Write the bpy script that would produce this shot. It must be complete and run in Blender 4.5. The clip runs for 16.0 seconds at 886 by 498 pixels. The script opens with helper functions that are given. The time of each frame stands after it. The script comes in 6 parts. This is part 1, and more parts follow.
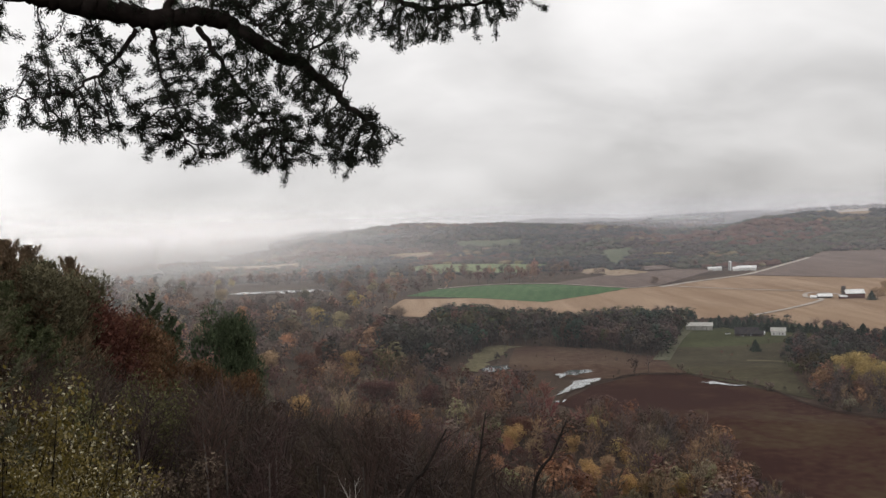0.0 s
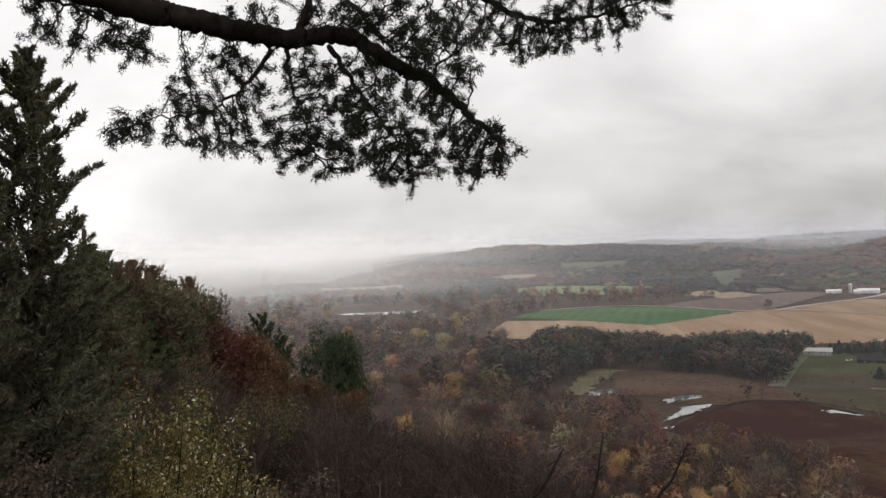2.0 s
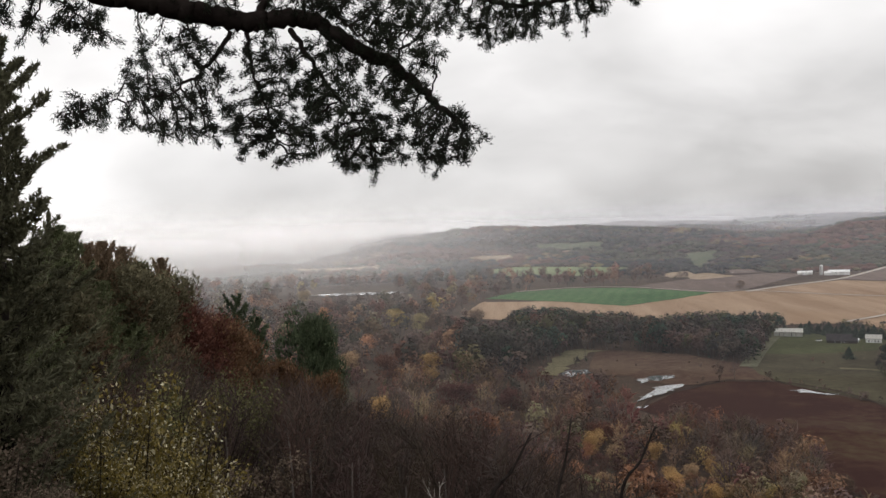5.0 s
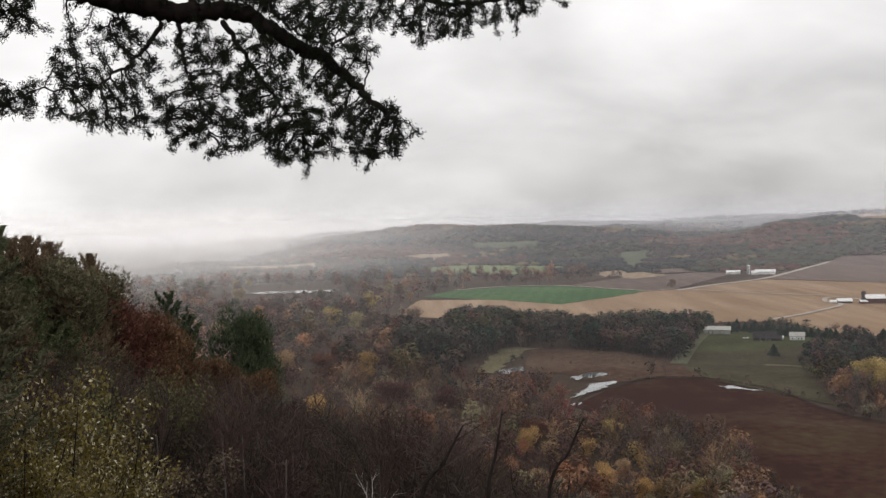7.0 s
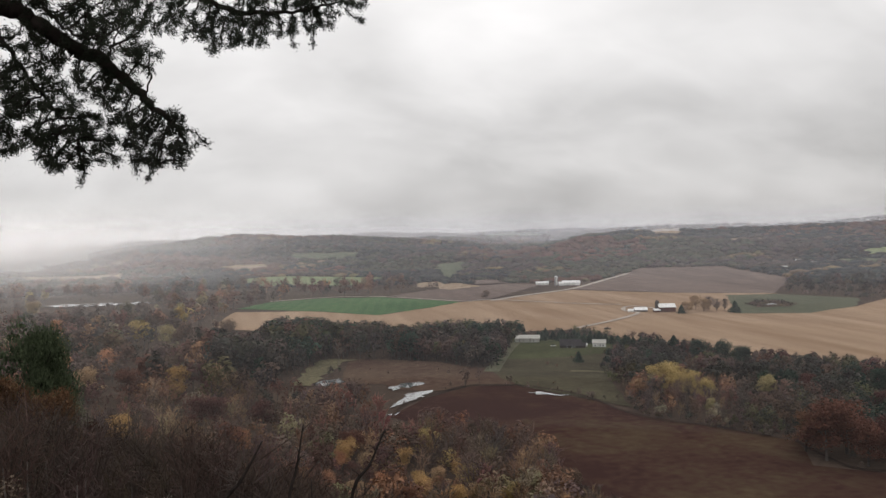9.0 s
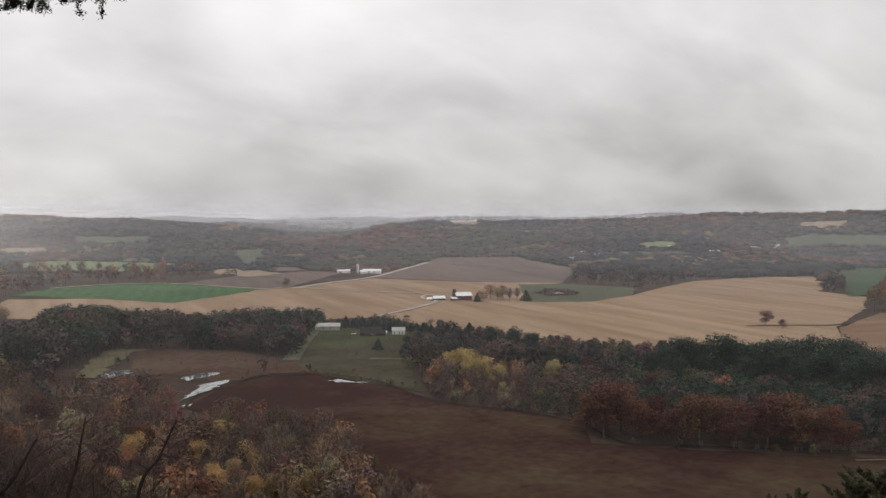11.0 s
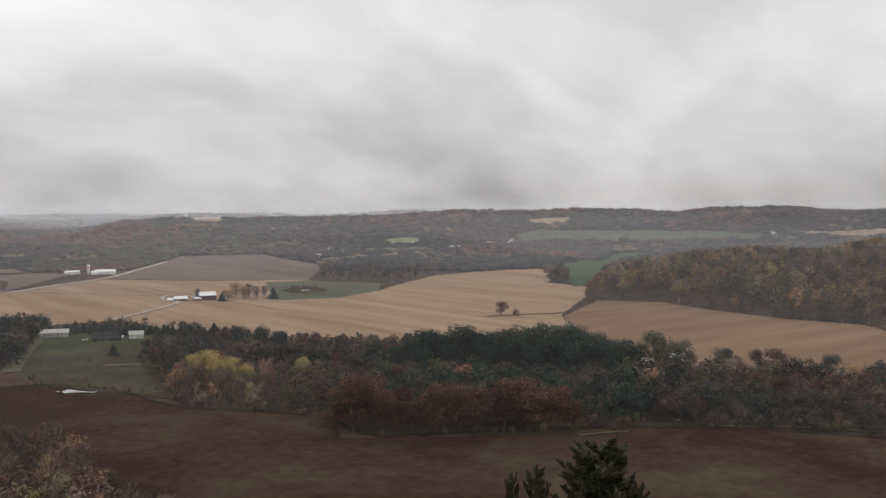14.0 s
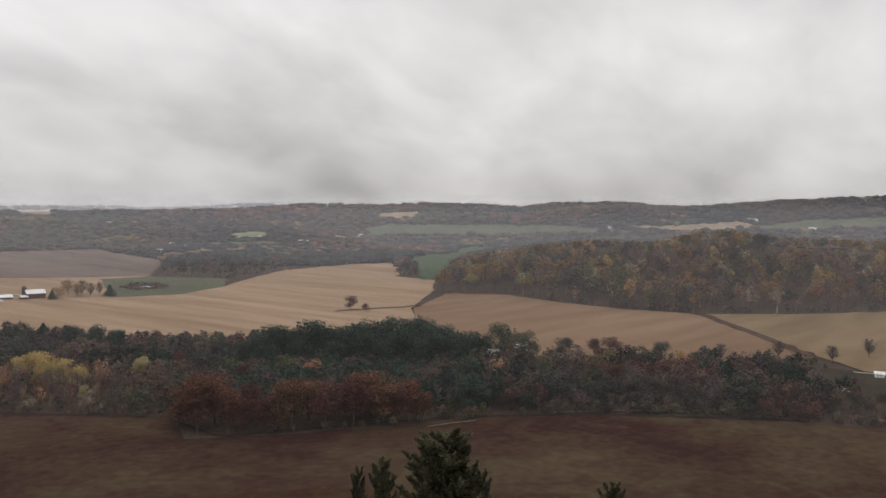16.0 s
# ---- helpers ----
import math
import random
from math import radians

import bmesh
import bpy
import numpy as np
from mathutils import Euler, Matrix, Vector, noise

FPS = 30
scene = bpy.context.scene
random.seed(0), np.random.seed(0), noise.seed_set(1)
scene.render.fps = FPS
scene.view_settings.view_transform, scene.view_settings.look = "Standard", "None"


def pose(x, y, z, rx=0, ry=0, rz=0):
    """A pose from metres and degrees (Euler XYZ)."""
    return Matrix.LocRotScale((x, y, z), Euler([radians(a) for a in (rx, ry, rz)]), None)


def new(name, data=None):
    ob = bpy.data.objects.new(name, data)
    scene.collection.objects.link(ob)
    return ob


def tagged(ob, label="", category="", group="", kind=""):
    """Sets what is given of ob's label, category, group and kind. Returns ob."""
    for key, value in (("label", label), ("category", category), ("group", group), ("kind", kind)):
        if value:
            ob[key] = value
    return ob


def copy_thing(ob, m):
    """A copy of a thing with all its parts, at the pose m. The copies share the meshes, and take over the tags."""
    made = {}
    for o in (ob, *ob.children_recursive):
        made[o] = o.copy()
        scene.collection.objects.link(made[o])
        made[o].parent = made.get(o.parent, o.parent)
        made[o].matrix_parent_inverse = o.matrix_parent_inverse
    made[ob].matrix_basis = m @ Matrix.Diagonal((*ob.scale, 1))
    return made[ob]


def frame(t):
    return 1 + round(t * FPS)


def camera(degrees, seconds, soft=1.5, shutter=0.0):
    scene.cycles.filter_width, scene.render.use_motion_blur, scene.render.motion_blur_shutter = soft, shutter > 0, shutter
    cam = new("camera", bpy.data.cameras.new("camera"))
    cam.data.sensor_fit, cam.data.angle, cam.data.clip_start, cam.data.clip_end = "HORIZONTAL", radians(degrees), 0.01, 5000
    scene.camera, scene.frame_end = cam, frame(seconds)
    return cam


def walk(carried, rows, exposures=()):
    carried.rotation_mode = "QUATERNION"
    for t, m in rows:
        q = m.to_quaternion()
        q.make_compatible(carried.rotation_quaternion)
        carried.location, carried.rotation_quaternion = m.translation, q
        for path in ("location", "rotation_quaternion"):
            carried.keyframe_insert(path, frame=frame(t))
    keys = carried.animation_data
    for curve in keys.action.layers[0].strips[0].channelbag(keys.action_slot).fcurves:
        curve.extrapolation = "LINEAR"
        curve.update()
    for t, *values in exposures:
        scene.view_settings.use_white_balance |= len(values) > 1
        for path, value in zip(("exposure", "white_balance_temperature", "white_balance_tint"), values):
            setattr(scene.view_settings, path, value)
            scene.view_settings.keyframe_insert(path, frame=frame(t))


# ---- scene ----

SOFT = 1.42
cam = camera(55.39, 16.0, soft=SOFT)
scene.cycles.transparent_max_bounces = 32


def eye(x, y, z, yaw, pitch, roll):
    """A camera pose: yaw to the left of +y, pitch up, roll, in degrees."""
    return pose(x, y, z, 90 + pitch, 0, yaw) @ pose(0, 0, 0, 0, 0, roll)


PATH = [
    (0, eye(-0.002, 0.026, 100.050, 0.00, -2.05, -2.03)),
    (0.5, eye(-0.006, 0.064, 100.054, 1.29, -0.63, -1.41)),
    (1, eye(-0.133, 0.034, 99.978, 2.57, 0.34, -1.26)),
    (1.5, eye(-0.158, -0.004, 99.992, 4.34, 0.42, -1.51)),
    (2, eye(-0.163, 0.036, 99.989, 6.91, -0.32, -2.25)),
    (2.5, eye(-0.129, 0.067, 100.020, 8.10, -0.58, -2.44)),
    (3, eye(-0.152, 0.060, 99.974, 6.84, -0.91, -2.48)),
    (3.5, eye(-0.139, 0.104, 100.004, 6.05, -1.04, -2.04)),
    (4, eye(-0.095, 0.104, 100.033, 5.69, -1.34, -2.02)),
    (6.5, eye(-0.061, 0.022, 100.007, 3.39, -1.84, -1.66)),
    (7, eye(-0.024, -0.020, 99.993, 1.13, -1.93, -1.61)),
    (7.5, eye(0.027, -0.011, 100.008, -1.84, -2.06, -1.65)),
    (8, eye(0.099, -0.069, 100.025, -4.86, -1.98, -1.58)),
    (8.5, eye(0.162, -0.069, 100.031, -7.50, -1.77, -1.29)),
    (9, eye(0.179, -0.060, 100.008, -11.14, -1.44, -0.88)),
    (9.5, eye(0.214, -0.097, 99.991, -15.39, -1.60, -0.22)),
    (12, eye(0.135, -0.081, 100.010, -30.38, -2.62, 0.10)),
    (12.5, eye(0.094, -0.045, 100.008, -33.91, -2.79, -0.20)),
    (13, eye(0.030, 0.023, 100.006, -36.45, -2.81, 0.10)),
    (13.5, eye(-0.018, 0.070, 99.996, -38.44, -2.72, 0.36)),
    (14, eye(-0.032, 0.074, 99.982, -41.58, -2.30, 0.67)),
    (14.5, eye(-0.012, 0.039, 99.971, -45.36, -2.20, 1.19)),
    (15, eye(0.032, -0.024, 99.965, -48.02, -2.37, 1.57)),
    (15.5, eye(0.072, -0.077, 99.966, -49.54, -2.59, 1.24)),
    (16, eye(0.094, -0.105, 99.968, -51.78, -2.55, 0.96)),
]
EXPOSURES = [(0.0, 0.03), (1.0, 0.02), (2.0, 0.05), (3.5, 0.09), (4.0, 0.09), (6.5, 0.06), (8.0, 0.03), (9.5, 0.0), (12.0, -0.07), (12.5, 0.0), (13.0, -0.05), (14.0, -0.02), (16.0, 0.0)]
walk(cam, PATH, EXPOSURES)

# ---------------------------------------------------------------- sky and sun
SUN_EL, SUN_AZ = 32.0, 60.0
world = bpy.data.worlds.new("overcast_sky")
scene.world = world
world.use_nodes = True
wn, wl = world.node_tree.nodes, world.node_tree.links
wn.clear()


def wmath(op, a, b=None, clamp=False):
    nd = wn.new("ShaderNodeMath")
    nd.operation, nd.use_clamp = op, clamp
    for k, v in enumerate((a, b)):
        if v is None:
            continue
        if isinstance(v, (int, float)):
            nd.inputs[k].default_value = v
        else:
            wl.new(v, nd.inputs[k])
    return nd.outputs[0]


def build_sky():
    tc = wn.new("ShaderNodeTexCoord")
    sep = wn.new("ShaderNodeSeparateXYZ")
    wl.new(tc.outputs["Generated"], sep.inputs[0])
    x, y, z = sep.outputs
    up = wmath("MAXIMUM", z, 0.0)
    den = wmath("ADD", up, 0.5)
    flat = wn.new("ShaderNodeCombineXYZ")
    wl.new(wmath("DIVIDE", x, den), flat.inputs[0])
    wl.new(wmath("DIVIDE", y, den), flat.inputs[1])
    # broad banks of stratus, rags below them and thin streaks, seen on a level ceiling
    cloud = None
    for scale, detail, bend, share, turn, squeeze in CLOUDS:
        mp = wn.new("ShaderNodeMapping")
        mp.inputs["Rotation"].default_value = (0, 0, radians(turn))
        mp.inputs["Scale"].default_value = (1.0, squeeze, 1.0)
        wl.new(flat.outputs[0], mp.inputs[0])
        nz = wn.new("ShaderNodeTexNoise")
        nz.inputs["Scale"].default_value, nz.inputs["Detail"].default_value = scale, detail
        nz.inputs["Roughness"].default_value, nz.inputs["Distortion"].default_value = 0.5, bend
        wl.new(mp.outputs[0], nz.inputs["Vector"])
        one = wmath("MULTIPLY", wmath("SUBTRACT", nz.outputs[0], 0.5), share * CLOUD_CONTRAST)
        cloud = one if cloud is None else wmath("ADD", cloud, one)
    # the ceiling is darker towards the horizon on the north-east, paler in the misty valley to the west
    west = wmath("MULTIPLY", wmath("ADD", wmath("MULTIPLY", x, -1.5), 0.12), 1.0, True)
    low = wmath("SUBTRACT", 1.0, wmath("MULTIPLY", up, 5.0), True)
    dark = wmath("MULTIPLY", wmath("MULTIPLY", low, wmath("SUBTRACT", 1.0, west)), LOW_DARK)
    base = wmath("ADD", wmath("ADD", SKY_BASE, wmath("MULTIPLY", up, SKY_RISE)), wmath("MULTIPLY", x, -0.11))
    lum = wmath("SUBTRACT", wmath("ADD", base, cloud), dark)
    lum = wmath("ADD", lum, wmath("MULTIPLY", wmath("MULTIPLY", low, west), 0.03))
    lum = wmath("MAXIMUM", lum, 0.05)
    tint = wn.new("ShaderNodeCombineColor")
    wl.new(wmath("MULTIPLY", lum, SKY_TINT[0]), tint.inputs[0])
    wl.new(wmath("MULTIPLY", lum, SKY_TINT[1]), tint.inputs[1])
    wl.new(wmath("MULTIPLY", lum, SKY_TINT[2]), tint.inputs[2])
    sky = wn.new("ShaderNodeTexSky")
    sky.sky_type, sky.sun_disc = "NISHITA", False
    sky.sun_elevation, sky.sun_rotation = radians(SUN_EL), radians(SUN_AZ)
    clear = wn.new("ShaderNodeBackground")
    clear.inputs["Strength"].default_value = 0.05
    wl.new(sky.outputs[0], clear.inputs["Color"])
    grey = wn.new("ShaderNodeBackground")
    wl.new(tint.outputs[0], grey.inputs["Color"])
    mix = wn.new("ShaderNodeMixShader")
    mix.inputs[0].default_value = 0.97
    wl.new(clear.outputs[0], mix.inputs[1])
    wl.new(grey.outputs[0], mix.inputs[2])
    out = wn.new("ShaderNodeOutputWorld")
    wl.new(mix.outputs[0], out.inputs[0])


CLOUDS = [(1.5, 2.0, 0.5, 0.62, 25, 1.0), (3.4, 3.0, 0.5, 0.36, -25, 1.3), (8.0, 3.0, 0.3, 0.13, 35, 1.5)]
CLOUD_CONTRAST, LOW_DARK, SKY_BASE, SKY_RISE = 1.0, 0.29, 0.835, 0.26
SKY_TINT = (1.018, 1.0, 0.996)
build_sky()

sun = new("sun", bpy.data.lights.new("sun", "SUN"))
sun.data.energy, sun.data.angle, sun.data.color = 0.7, radians(40), (1.0, 0.97, 0.93)
sun.matrix_world = pose(0, 0, 300, 90 - SUN_EL, 0, -SUN_AZ + 180)

# ---------------------------------------------------------------- materials


def nodes_of(name):
    m = bpy.data.materials.new(name)
    m.use_nodes = True
    nt = m.node_tree
    nt.nodes.clear()
    out = nt.nodes.new("ShaderNodeOutputMaterial")
    return m, nt, out


def surface(name, dark, light, big=0.02, small=0.4, rough=0.9, bump=0.0, rows=None, mid=(0.35, 0.65), spec=0.0, stretch=(1, 1, 1), metal=0.0):
    """A worn, two-scale surface in world metres: dark and light colours, noise at two scales, and furrows if rows=(degrees, per metre, depth)."""
    m, nt, out = nodes_of(name)
    nd, ln = nt.nodes, nt.links
    geo = nd.new("ShaderNodeNewGeometry")
    mp = nd.new("ShaderNodeMapping")
    mp.inputs["Scale"].default_value = stretch
    if rows:
        mp.inputs["Rotation"].default_value = (0, 0, radians(rows[0]))
    ln.new(geo.outputs["Position"], mp.inputs[0])
    a = nd.new("ShaderNodeTexNoise")
    a.inputs["Scale"].default_value, a.inputs["Detail"].default_value = big, 4
    b = nd.new("ShaderNodeTexNoise")
    b.inputs["Scale"].default_value, b.inputs["Detail"].default_value = small, 5
    ln.new(mp.outputs[0], a.inputs["Vector"])
    ln.new(mp.outputs[0], b.inputs["Vector"])
    mixv = nd.new("ShaderNodeMath")
    mixv.operation = "MULTIPLY_ADD"
    mixv.inputs[1].default_value = 0.45
    ln.new(b.outputs[0], mixv.inputs[0])
    half = nd.new("ShaderNodeMath")
    half.operation = "MULTIPLY"
    half.inputs[1].default_value = 0.55
    ln.new(a.outputs[0], half.inputs[0])
    ln.new(half.outputs[0], mixv.inputs[2])
    value = mixv.outputs[0]
    if rows:
        wv = nd.new("ShaderNodeTexWave")
        wv.inputs["Scale"].default_value, wv.inputs["Distortion"].default_value = rows[1], 3.0
        wv.inputs["Detail"].default_value, wv.inputs["Detail Scale"].default_value = 3, 0.6
        ln.new(mp.outputs[0], wv.inputs["Vector"])
        add = nd.new("ShaderNodeMath")
        add.operation = "MULTIPLY_ADD"
        add.inputs[1].default_value = rows[2]
        ln.new(wv.outputs["Fac"], add.inputs[0])
        sub = nd.new("ShaderNodeMath")
        sub.operation = "SUBTRACT"
        sub.inputs[1].default_value = rows[2] / 2
        ln.new(value, sub.inputs[0])
        ln.new(sub.outputs[0], add.inputs[2])
        value = add.outputs[0]
    ramp = nd.new("ShaderNodeValToRGB")
    ramp.color_ramp.elements[0].position, ramp.color_ramp.elements[1].position = mid
    ramp.color_ramp.elements[0].color, ramp.color_ramp.elements[1].color = (*dark, 1), (*light, 1)
    ln.new(value, ramp.inputs[0])
    p = nd.new("ShaderNodeBsdfPrincipled")
    p.inputs["Roughness"].default_value, p.inputs["Specular IOR Level"].default_value = rough, spec
    p.inputs["Metallic"].default_value = metal
    ln.new(ramp.outputs[0], p.inputs["Base Color"])
    if bump:
        bp = nd.new("ShaderNodeBump")
        bp.inputs["Strength"].default_value, bp.inputs["Distance"].default_value = 0.8, bump
        ln.new(b.outputs[0], bp.inputs["Height"])
        ln.new(bp.outputs[0], p.inputs["Normal"])
    ln.new(p.outputs[0], out.inputs[0])
    return m


def foliage(name, color=None, vary=0.35, patch=0.12, rough=0.75, glow=0.25, fine=1.3, gloss=0.03, grain=1.4, glint=None):
    """Leaves: the tree's own tint (colour, or the mesh's tint), varied leaf by leaf and in patches, with light passing through."""
    m, nt, out = nodes_of(name)
    nd, ln = nt.nodes, nt.links
    geo = nd.new("ShaderNodeNewGeometry")
    nz = nd.new("ShaderNodeTexNoise")
    nz.inputs["Scale"].default_value = patch
    ln.new(geo.outputs["Position"], nz.inputs["Vector"])
    info = nd.new("ShaderNodeObjectInfo")
    k = nd.new("ShaderNodeMath")
    k.operation = "MULTIPLY_ADD"
    k.inputs[1].default_value = vary * 2
    ln.new(geo.outputs["Random Per Island"], k.inputs[0])
    k.inputs[2].default_value = 1 - vary
    k2 = nd.new("ShaderNodeMath")
    k2.operation = "MULTIPLY_ADD"
    k2.inputs[1].default_value, k2.inputs[2].default_value = 1.2, 0.4
    ln.new(nz.outputs[0], k2.inputs[0])
    fz = nd.new("ShaderNodeTexNoise")
    fz.inputs["Scale"].default_value, fz.inputs["Detail"].default_value = fine, 3
    ln.new(geo.outputs["Position"], fz.inputs["Vector"])
    kf = nd.new("ShaderNodeMath")
    kf.operation = "MULTIPLY_ADD"
    kf.inputs[1].default_value, kf.inputs[2].default_value = grain, 1 - grain / 2
    ln.new(fz.outputs[0], kf.inputs[0])
    kk = nd.new("ShaderNodeMath")
    kk.operation = "MULTIPLY"
    ln.new(k.outputs[0], kk.inputs[0])
    ln.new(kf.outputs[0], kk.inputs[1])
    k3 = nd.new("ShaderNodeMath")
    k3.operation = "MULTIPLY"
    ln.new(kk.outputs[0], k3.inputs[0])
    ln.new(k2.outputs[0], k3.inputs[1])
    k4 = nd.new("ShaderNodeMath")
    k4.operation = "MULTIPLY_ADD"
    k4.inputs[1].default_value, k4.inputs[2].default_value = 0.3, 0.85
    ln.new(info.outputs["Random"], k4.inputs[0])
    k5 = nd.new("ShaderNodeMath")
    k5.operation = "MULTIPLY"
    ln.new(k3.outputs[0], k5.inputs[0])
    ln.new(k4.outputs[0], k5.inputs[1])
    vm = nd.new("ShaderNodeVectorMath")
    vm.operation = "SCALE"
    if color is None:
        at = nd.new("ShaderNodeAttribute")
        at.attribute_name = "tint"
        ln.new(at.outputs["Color"], vm.inputs[0])
    else:
        vm.inputs[0].default_value = color
    ln.new(k5.outputs[0], vm.inputs["Scale"])
    p = nd.new("ShaderNodeBsdfPrincipled")
    p.inputs["Roughness"].default_value, p.inputs["Specular IOR Level"].default_value = rough, gloss
    leaf = vm.outputs[0]
    if glint:
        # some leaves are painted pale to imitate glints of sky light
        some = nd.new("ShaderNodeMath")
        some.operation = "GREATER_THAN"
        some.inputs[1].default_value = glint[0]
        ln.new(geo.outputs["Random Per Island"], some.inputs[0])
        two = nd.new("ShaderNodeMix")
        two.data_type = "RGBA"
        ln.new(some.outputs[0], two.inputs["Factor"])
        ln.new(leaf, two.inputs[6])
        two.inputs[7].default_value = (*glint[1], 1)
        leaf = two.outputs[2]
    ln.new(leaf, p.inputs["Base Color"])
    tr = nd.new("ShaderNodeBsdfTranslucent")
    ln.new(leaf, tr.inputs[0])
    mx = nd.new("ShaderNodeMixShader")
    mx.inputs[0].default_value = glow
    ln.new(p.outputs[0], mx.inputs[1])
    ln.new(tr.outputs[0], mx.inputs[2])
    ln.new(mx.outputs[0], out.inputs[0])
    return m


def sedge(name, stops):
    """Marsh growth: beds of one plant next to another, from maroon to straw, with tussocks and ragged edges."""
    m, nt, out = nodes_of(name)
    nd, ln = nt.nodes, nt.links
    geo = nd.new("ShaderNodeNewGeometry")
    total = None
    for scale, detail, bend, share in ((0.0085, 2, 0.6, 0.50), (0.045, 3, 0.8, 0.30), (0.22, 4, 0.0, 0.28)):
        nz = nd.new("ShaderNodeTexNoise")
        nz.inputs["Scale"].default_value, nz.inputs["Detail"].default_value, nz.inputs["Distortion"].default_value = scale, detail, bend
        ln.new(geo.outputs["Position"], nz.inputs["Vector"])
        k = nd.new("ShaderNodeMath")
        k.operation = "MULTIPLY_ADD"
        k.inputs[1].default_value, k.inputs[2].default_value = share, -0.5 * share
        ln.new(nz.outputs[0], k.inputs[0])
        if total is not None:
            ad = nd.new("ShaderNodeMath")
            ln.new(k.outputs[0], ad.inputs[0])
            ln.new(total, ad.inputs[1])
            total = ad.outputs[0]
        else:
            total = k.outputs[0]
    # straw-coloured growth towards the bluff, maroon sedge towards the creek
    sep = nd.new("ShaderNodeSeparateXYZ")
    ln.new(geo.outputs["Position"], sep.inputs[0])
    zone = nd.new("ShaderNodeMapRange")
    zone.inputs["From Min"].default_value, zone.inputs["From Max"].default_value = 180.0, 400.0
    zone.inputs["To Min"].default_value, zone.inputs["To Max"].default_value = 0.555, 0.445
    ln.new(sep.outputs[1], zone.inputs["Value"])
    ad = nd.new("ShaderNodeMath")
    ln.new(zone.outputs[0], ad.inputs[1])
    ln.new(total, ad.inputs[0])
    ramp = nd.new("ShaderNodeValToRGB")
    while len(ramp.color_ramp.elements) < len(stops):
        ramp.color_ramp.elements.new(0.5)
    for e, (at, color) in zip(ramp.color_ramp.elements, stops):
        e.position, e.color = at, (*color, 1)
    ln.new(ad.outputs[0], ramp.inputs[0])
    p = nd.new("ShaderNodeBsdfPrincipled")
    p.inputs["Roughness"].default_value, p.inputs["Specular IOR Level"].default_value = 0.95, 0.0
    ln.new(ramp.outputs[0], p.inputs["Base Color"])
    ln.new(p.outputs[0], out.inputs[0])
    return m


M = {}
M["ground"] = surface("leaf_litter_and_grass", (0.042, 0.031, 0.025), (0.080, 0.058, 0.044), 0.015, 0.3, bump=0.3)
M["stubble"] = surface("corn_stubble", (0.200, 0.131, 0.083), (0.308, 0.221, 0.153), 0.012, 0.06, rows=(62, 0.006, 0.015), stretch=(1, 0.09, 1), mid=(0.36, 0.64))
M["stubble_right"] = surface("corn_stubble_right", (0.140, 0.088, 0.056), (0.212, 0.140, 0.093), 0.008, 0.05, rows=(40, 0.006, 0.015), stretch=(0.12, 1, 1), mid=(0.36, 0.64))
M["stubble_beyond"] = surface("weedy_stubble", (0.135, 0.094, 0.056), (0.205, 0.150, 0.092), 0.009, 0.05, rows=(40, 0.008, 0.02), stretch=(0.15, 1, 1), mid=(0.36, 0.64))
M["stubble_far"] = surface("pale_stubble", (0.21, 0.155, 0.105), (0.29, 0.225, 0.165), 0.01, 0.06, rows=(15, 0.02, 0.1))
M["plough"] = surface("ploughed_soil", (0.105, 0.078, 0.068), (0.165, 0.128, 0.110), 0.006, 0.06, rows=(20, 0.004, 0.03), stretch=(1, 0.15, 1))
M["clover"] = surface("green_crop", (0.045, 0.09, 0.04), (0.08, 0.135, 0.06), 0.008, 0.08, rows=(10, 0.02, 0.1))
M["dull_clover"] = surface("dull_green_crop", (0.040, 0.062, 0.036), (0.066, 0.092, 0.050), 0.008, 0.08)
M["meadow"] = surface("dull_meadow", (0.068, 0.074, 0.050), (0.105, 0.106, 0.074), 0.012, 0.15)
M["pasture"] = surface("far_pasture", (0.070, 0.080, 0.053), (0.108, 0.118, 0.078), 0.006, 0.05)
M["bright_pasture"] = surface("light_pasture", (0.125, 0.150, 0.080), (0.20, 0.225, 0.125), 0.006, 0.05)
M["lawn"] = surface("farm_lawn", (0.040, 0.043, 0.024), (0.072, 0.076, 0.040), 0.03, 0.3)
M["marsh"] = sedge("sedge_marsh", [(0.43, (0.036, 0.0180, 0.0150)), (0.50, (0.046, 0.0250, 0.0185)), (0.58, (0.056, 0.0370, 0.0235)), (0.69, (0.076, 0.0560, 0.0330))])
M["reeds"] = surface("reed_bed", (0.052, 0.030, 0.025), (0.10, 0.070, 0.048), 0.02, 0.2)
M["bank"] = surface("pale_grass_bank", (0.075, 0.068, 0.042), (0.155, 0.135, 0.082), 0.05, 0.4)
M["track"] = surface("worn_grass", (0.082, 0.082, 0.055), (0.130, 0.124, 0.086), 0.05, 0.4)
M["yard_grass"] = surface("weedy_yard", (0.030, 0.025, 0.018), (0.056, 0.047, 0.031), 0.03, 0.25)
M["rough_grass"] = surface("rough_grass", (0.040, 0.034, 0.024), (0.078, 0.070, 0.044), 0.03, 0.25)
M["gravel"] = surface("gravel_road", (0.27, 0.235, 0.20), (0.40, 0.355, 0.31), 0.05, 0.5)
M["hedge_soil"] = surface("ditch_weeds", (0.05, 0.032, 0.026), (0.10, 0.065, 0.048), 0.05, 0.4)
# soil of the creek bank, also the shade painted along the marsh's edge
M["wet_soil_and_shade"] = surface("wet_soil_and_shade", (0.034, 0.024, 0.020), (0.050, 0.036, 0.029), 0.05, 0.5, rough=0.7)
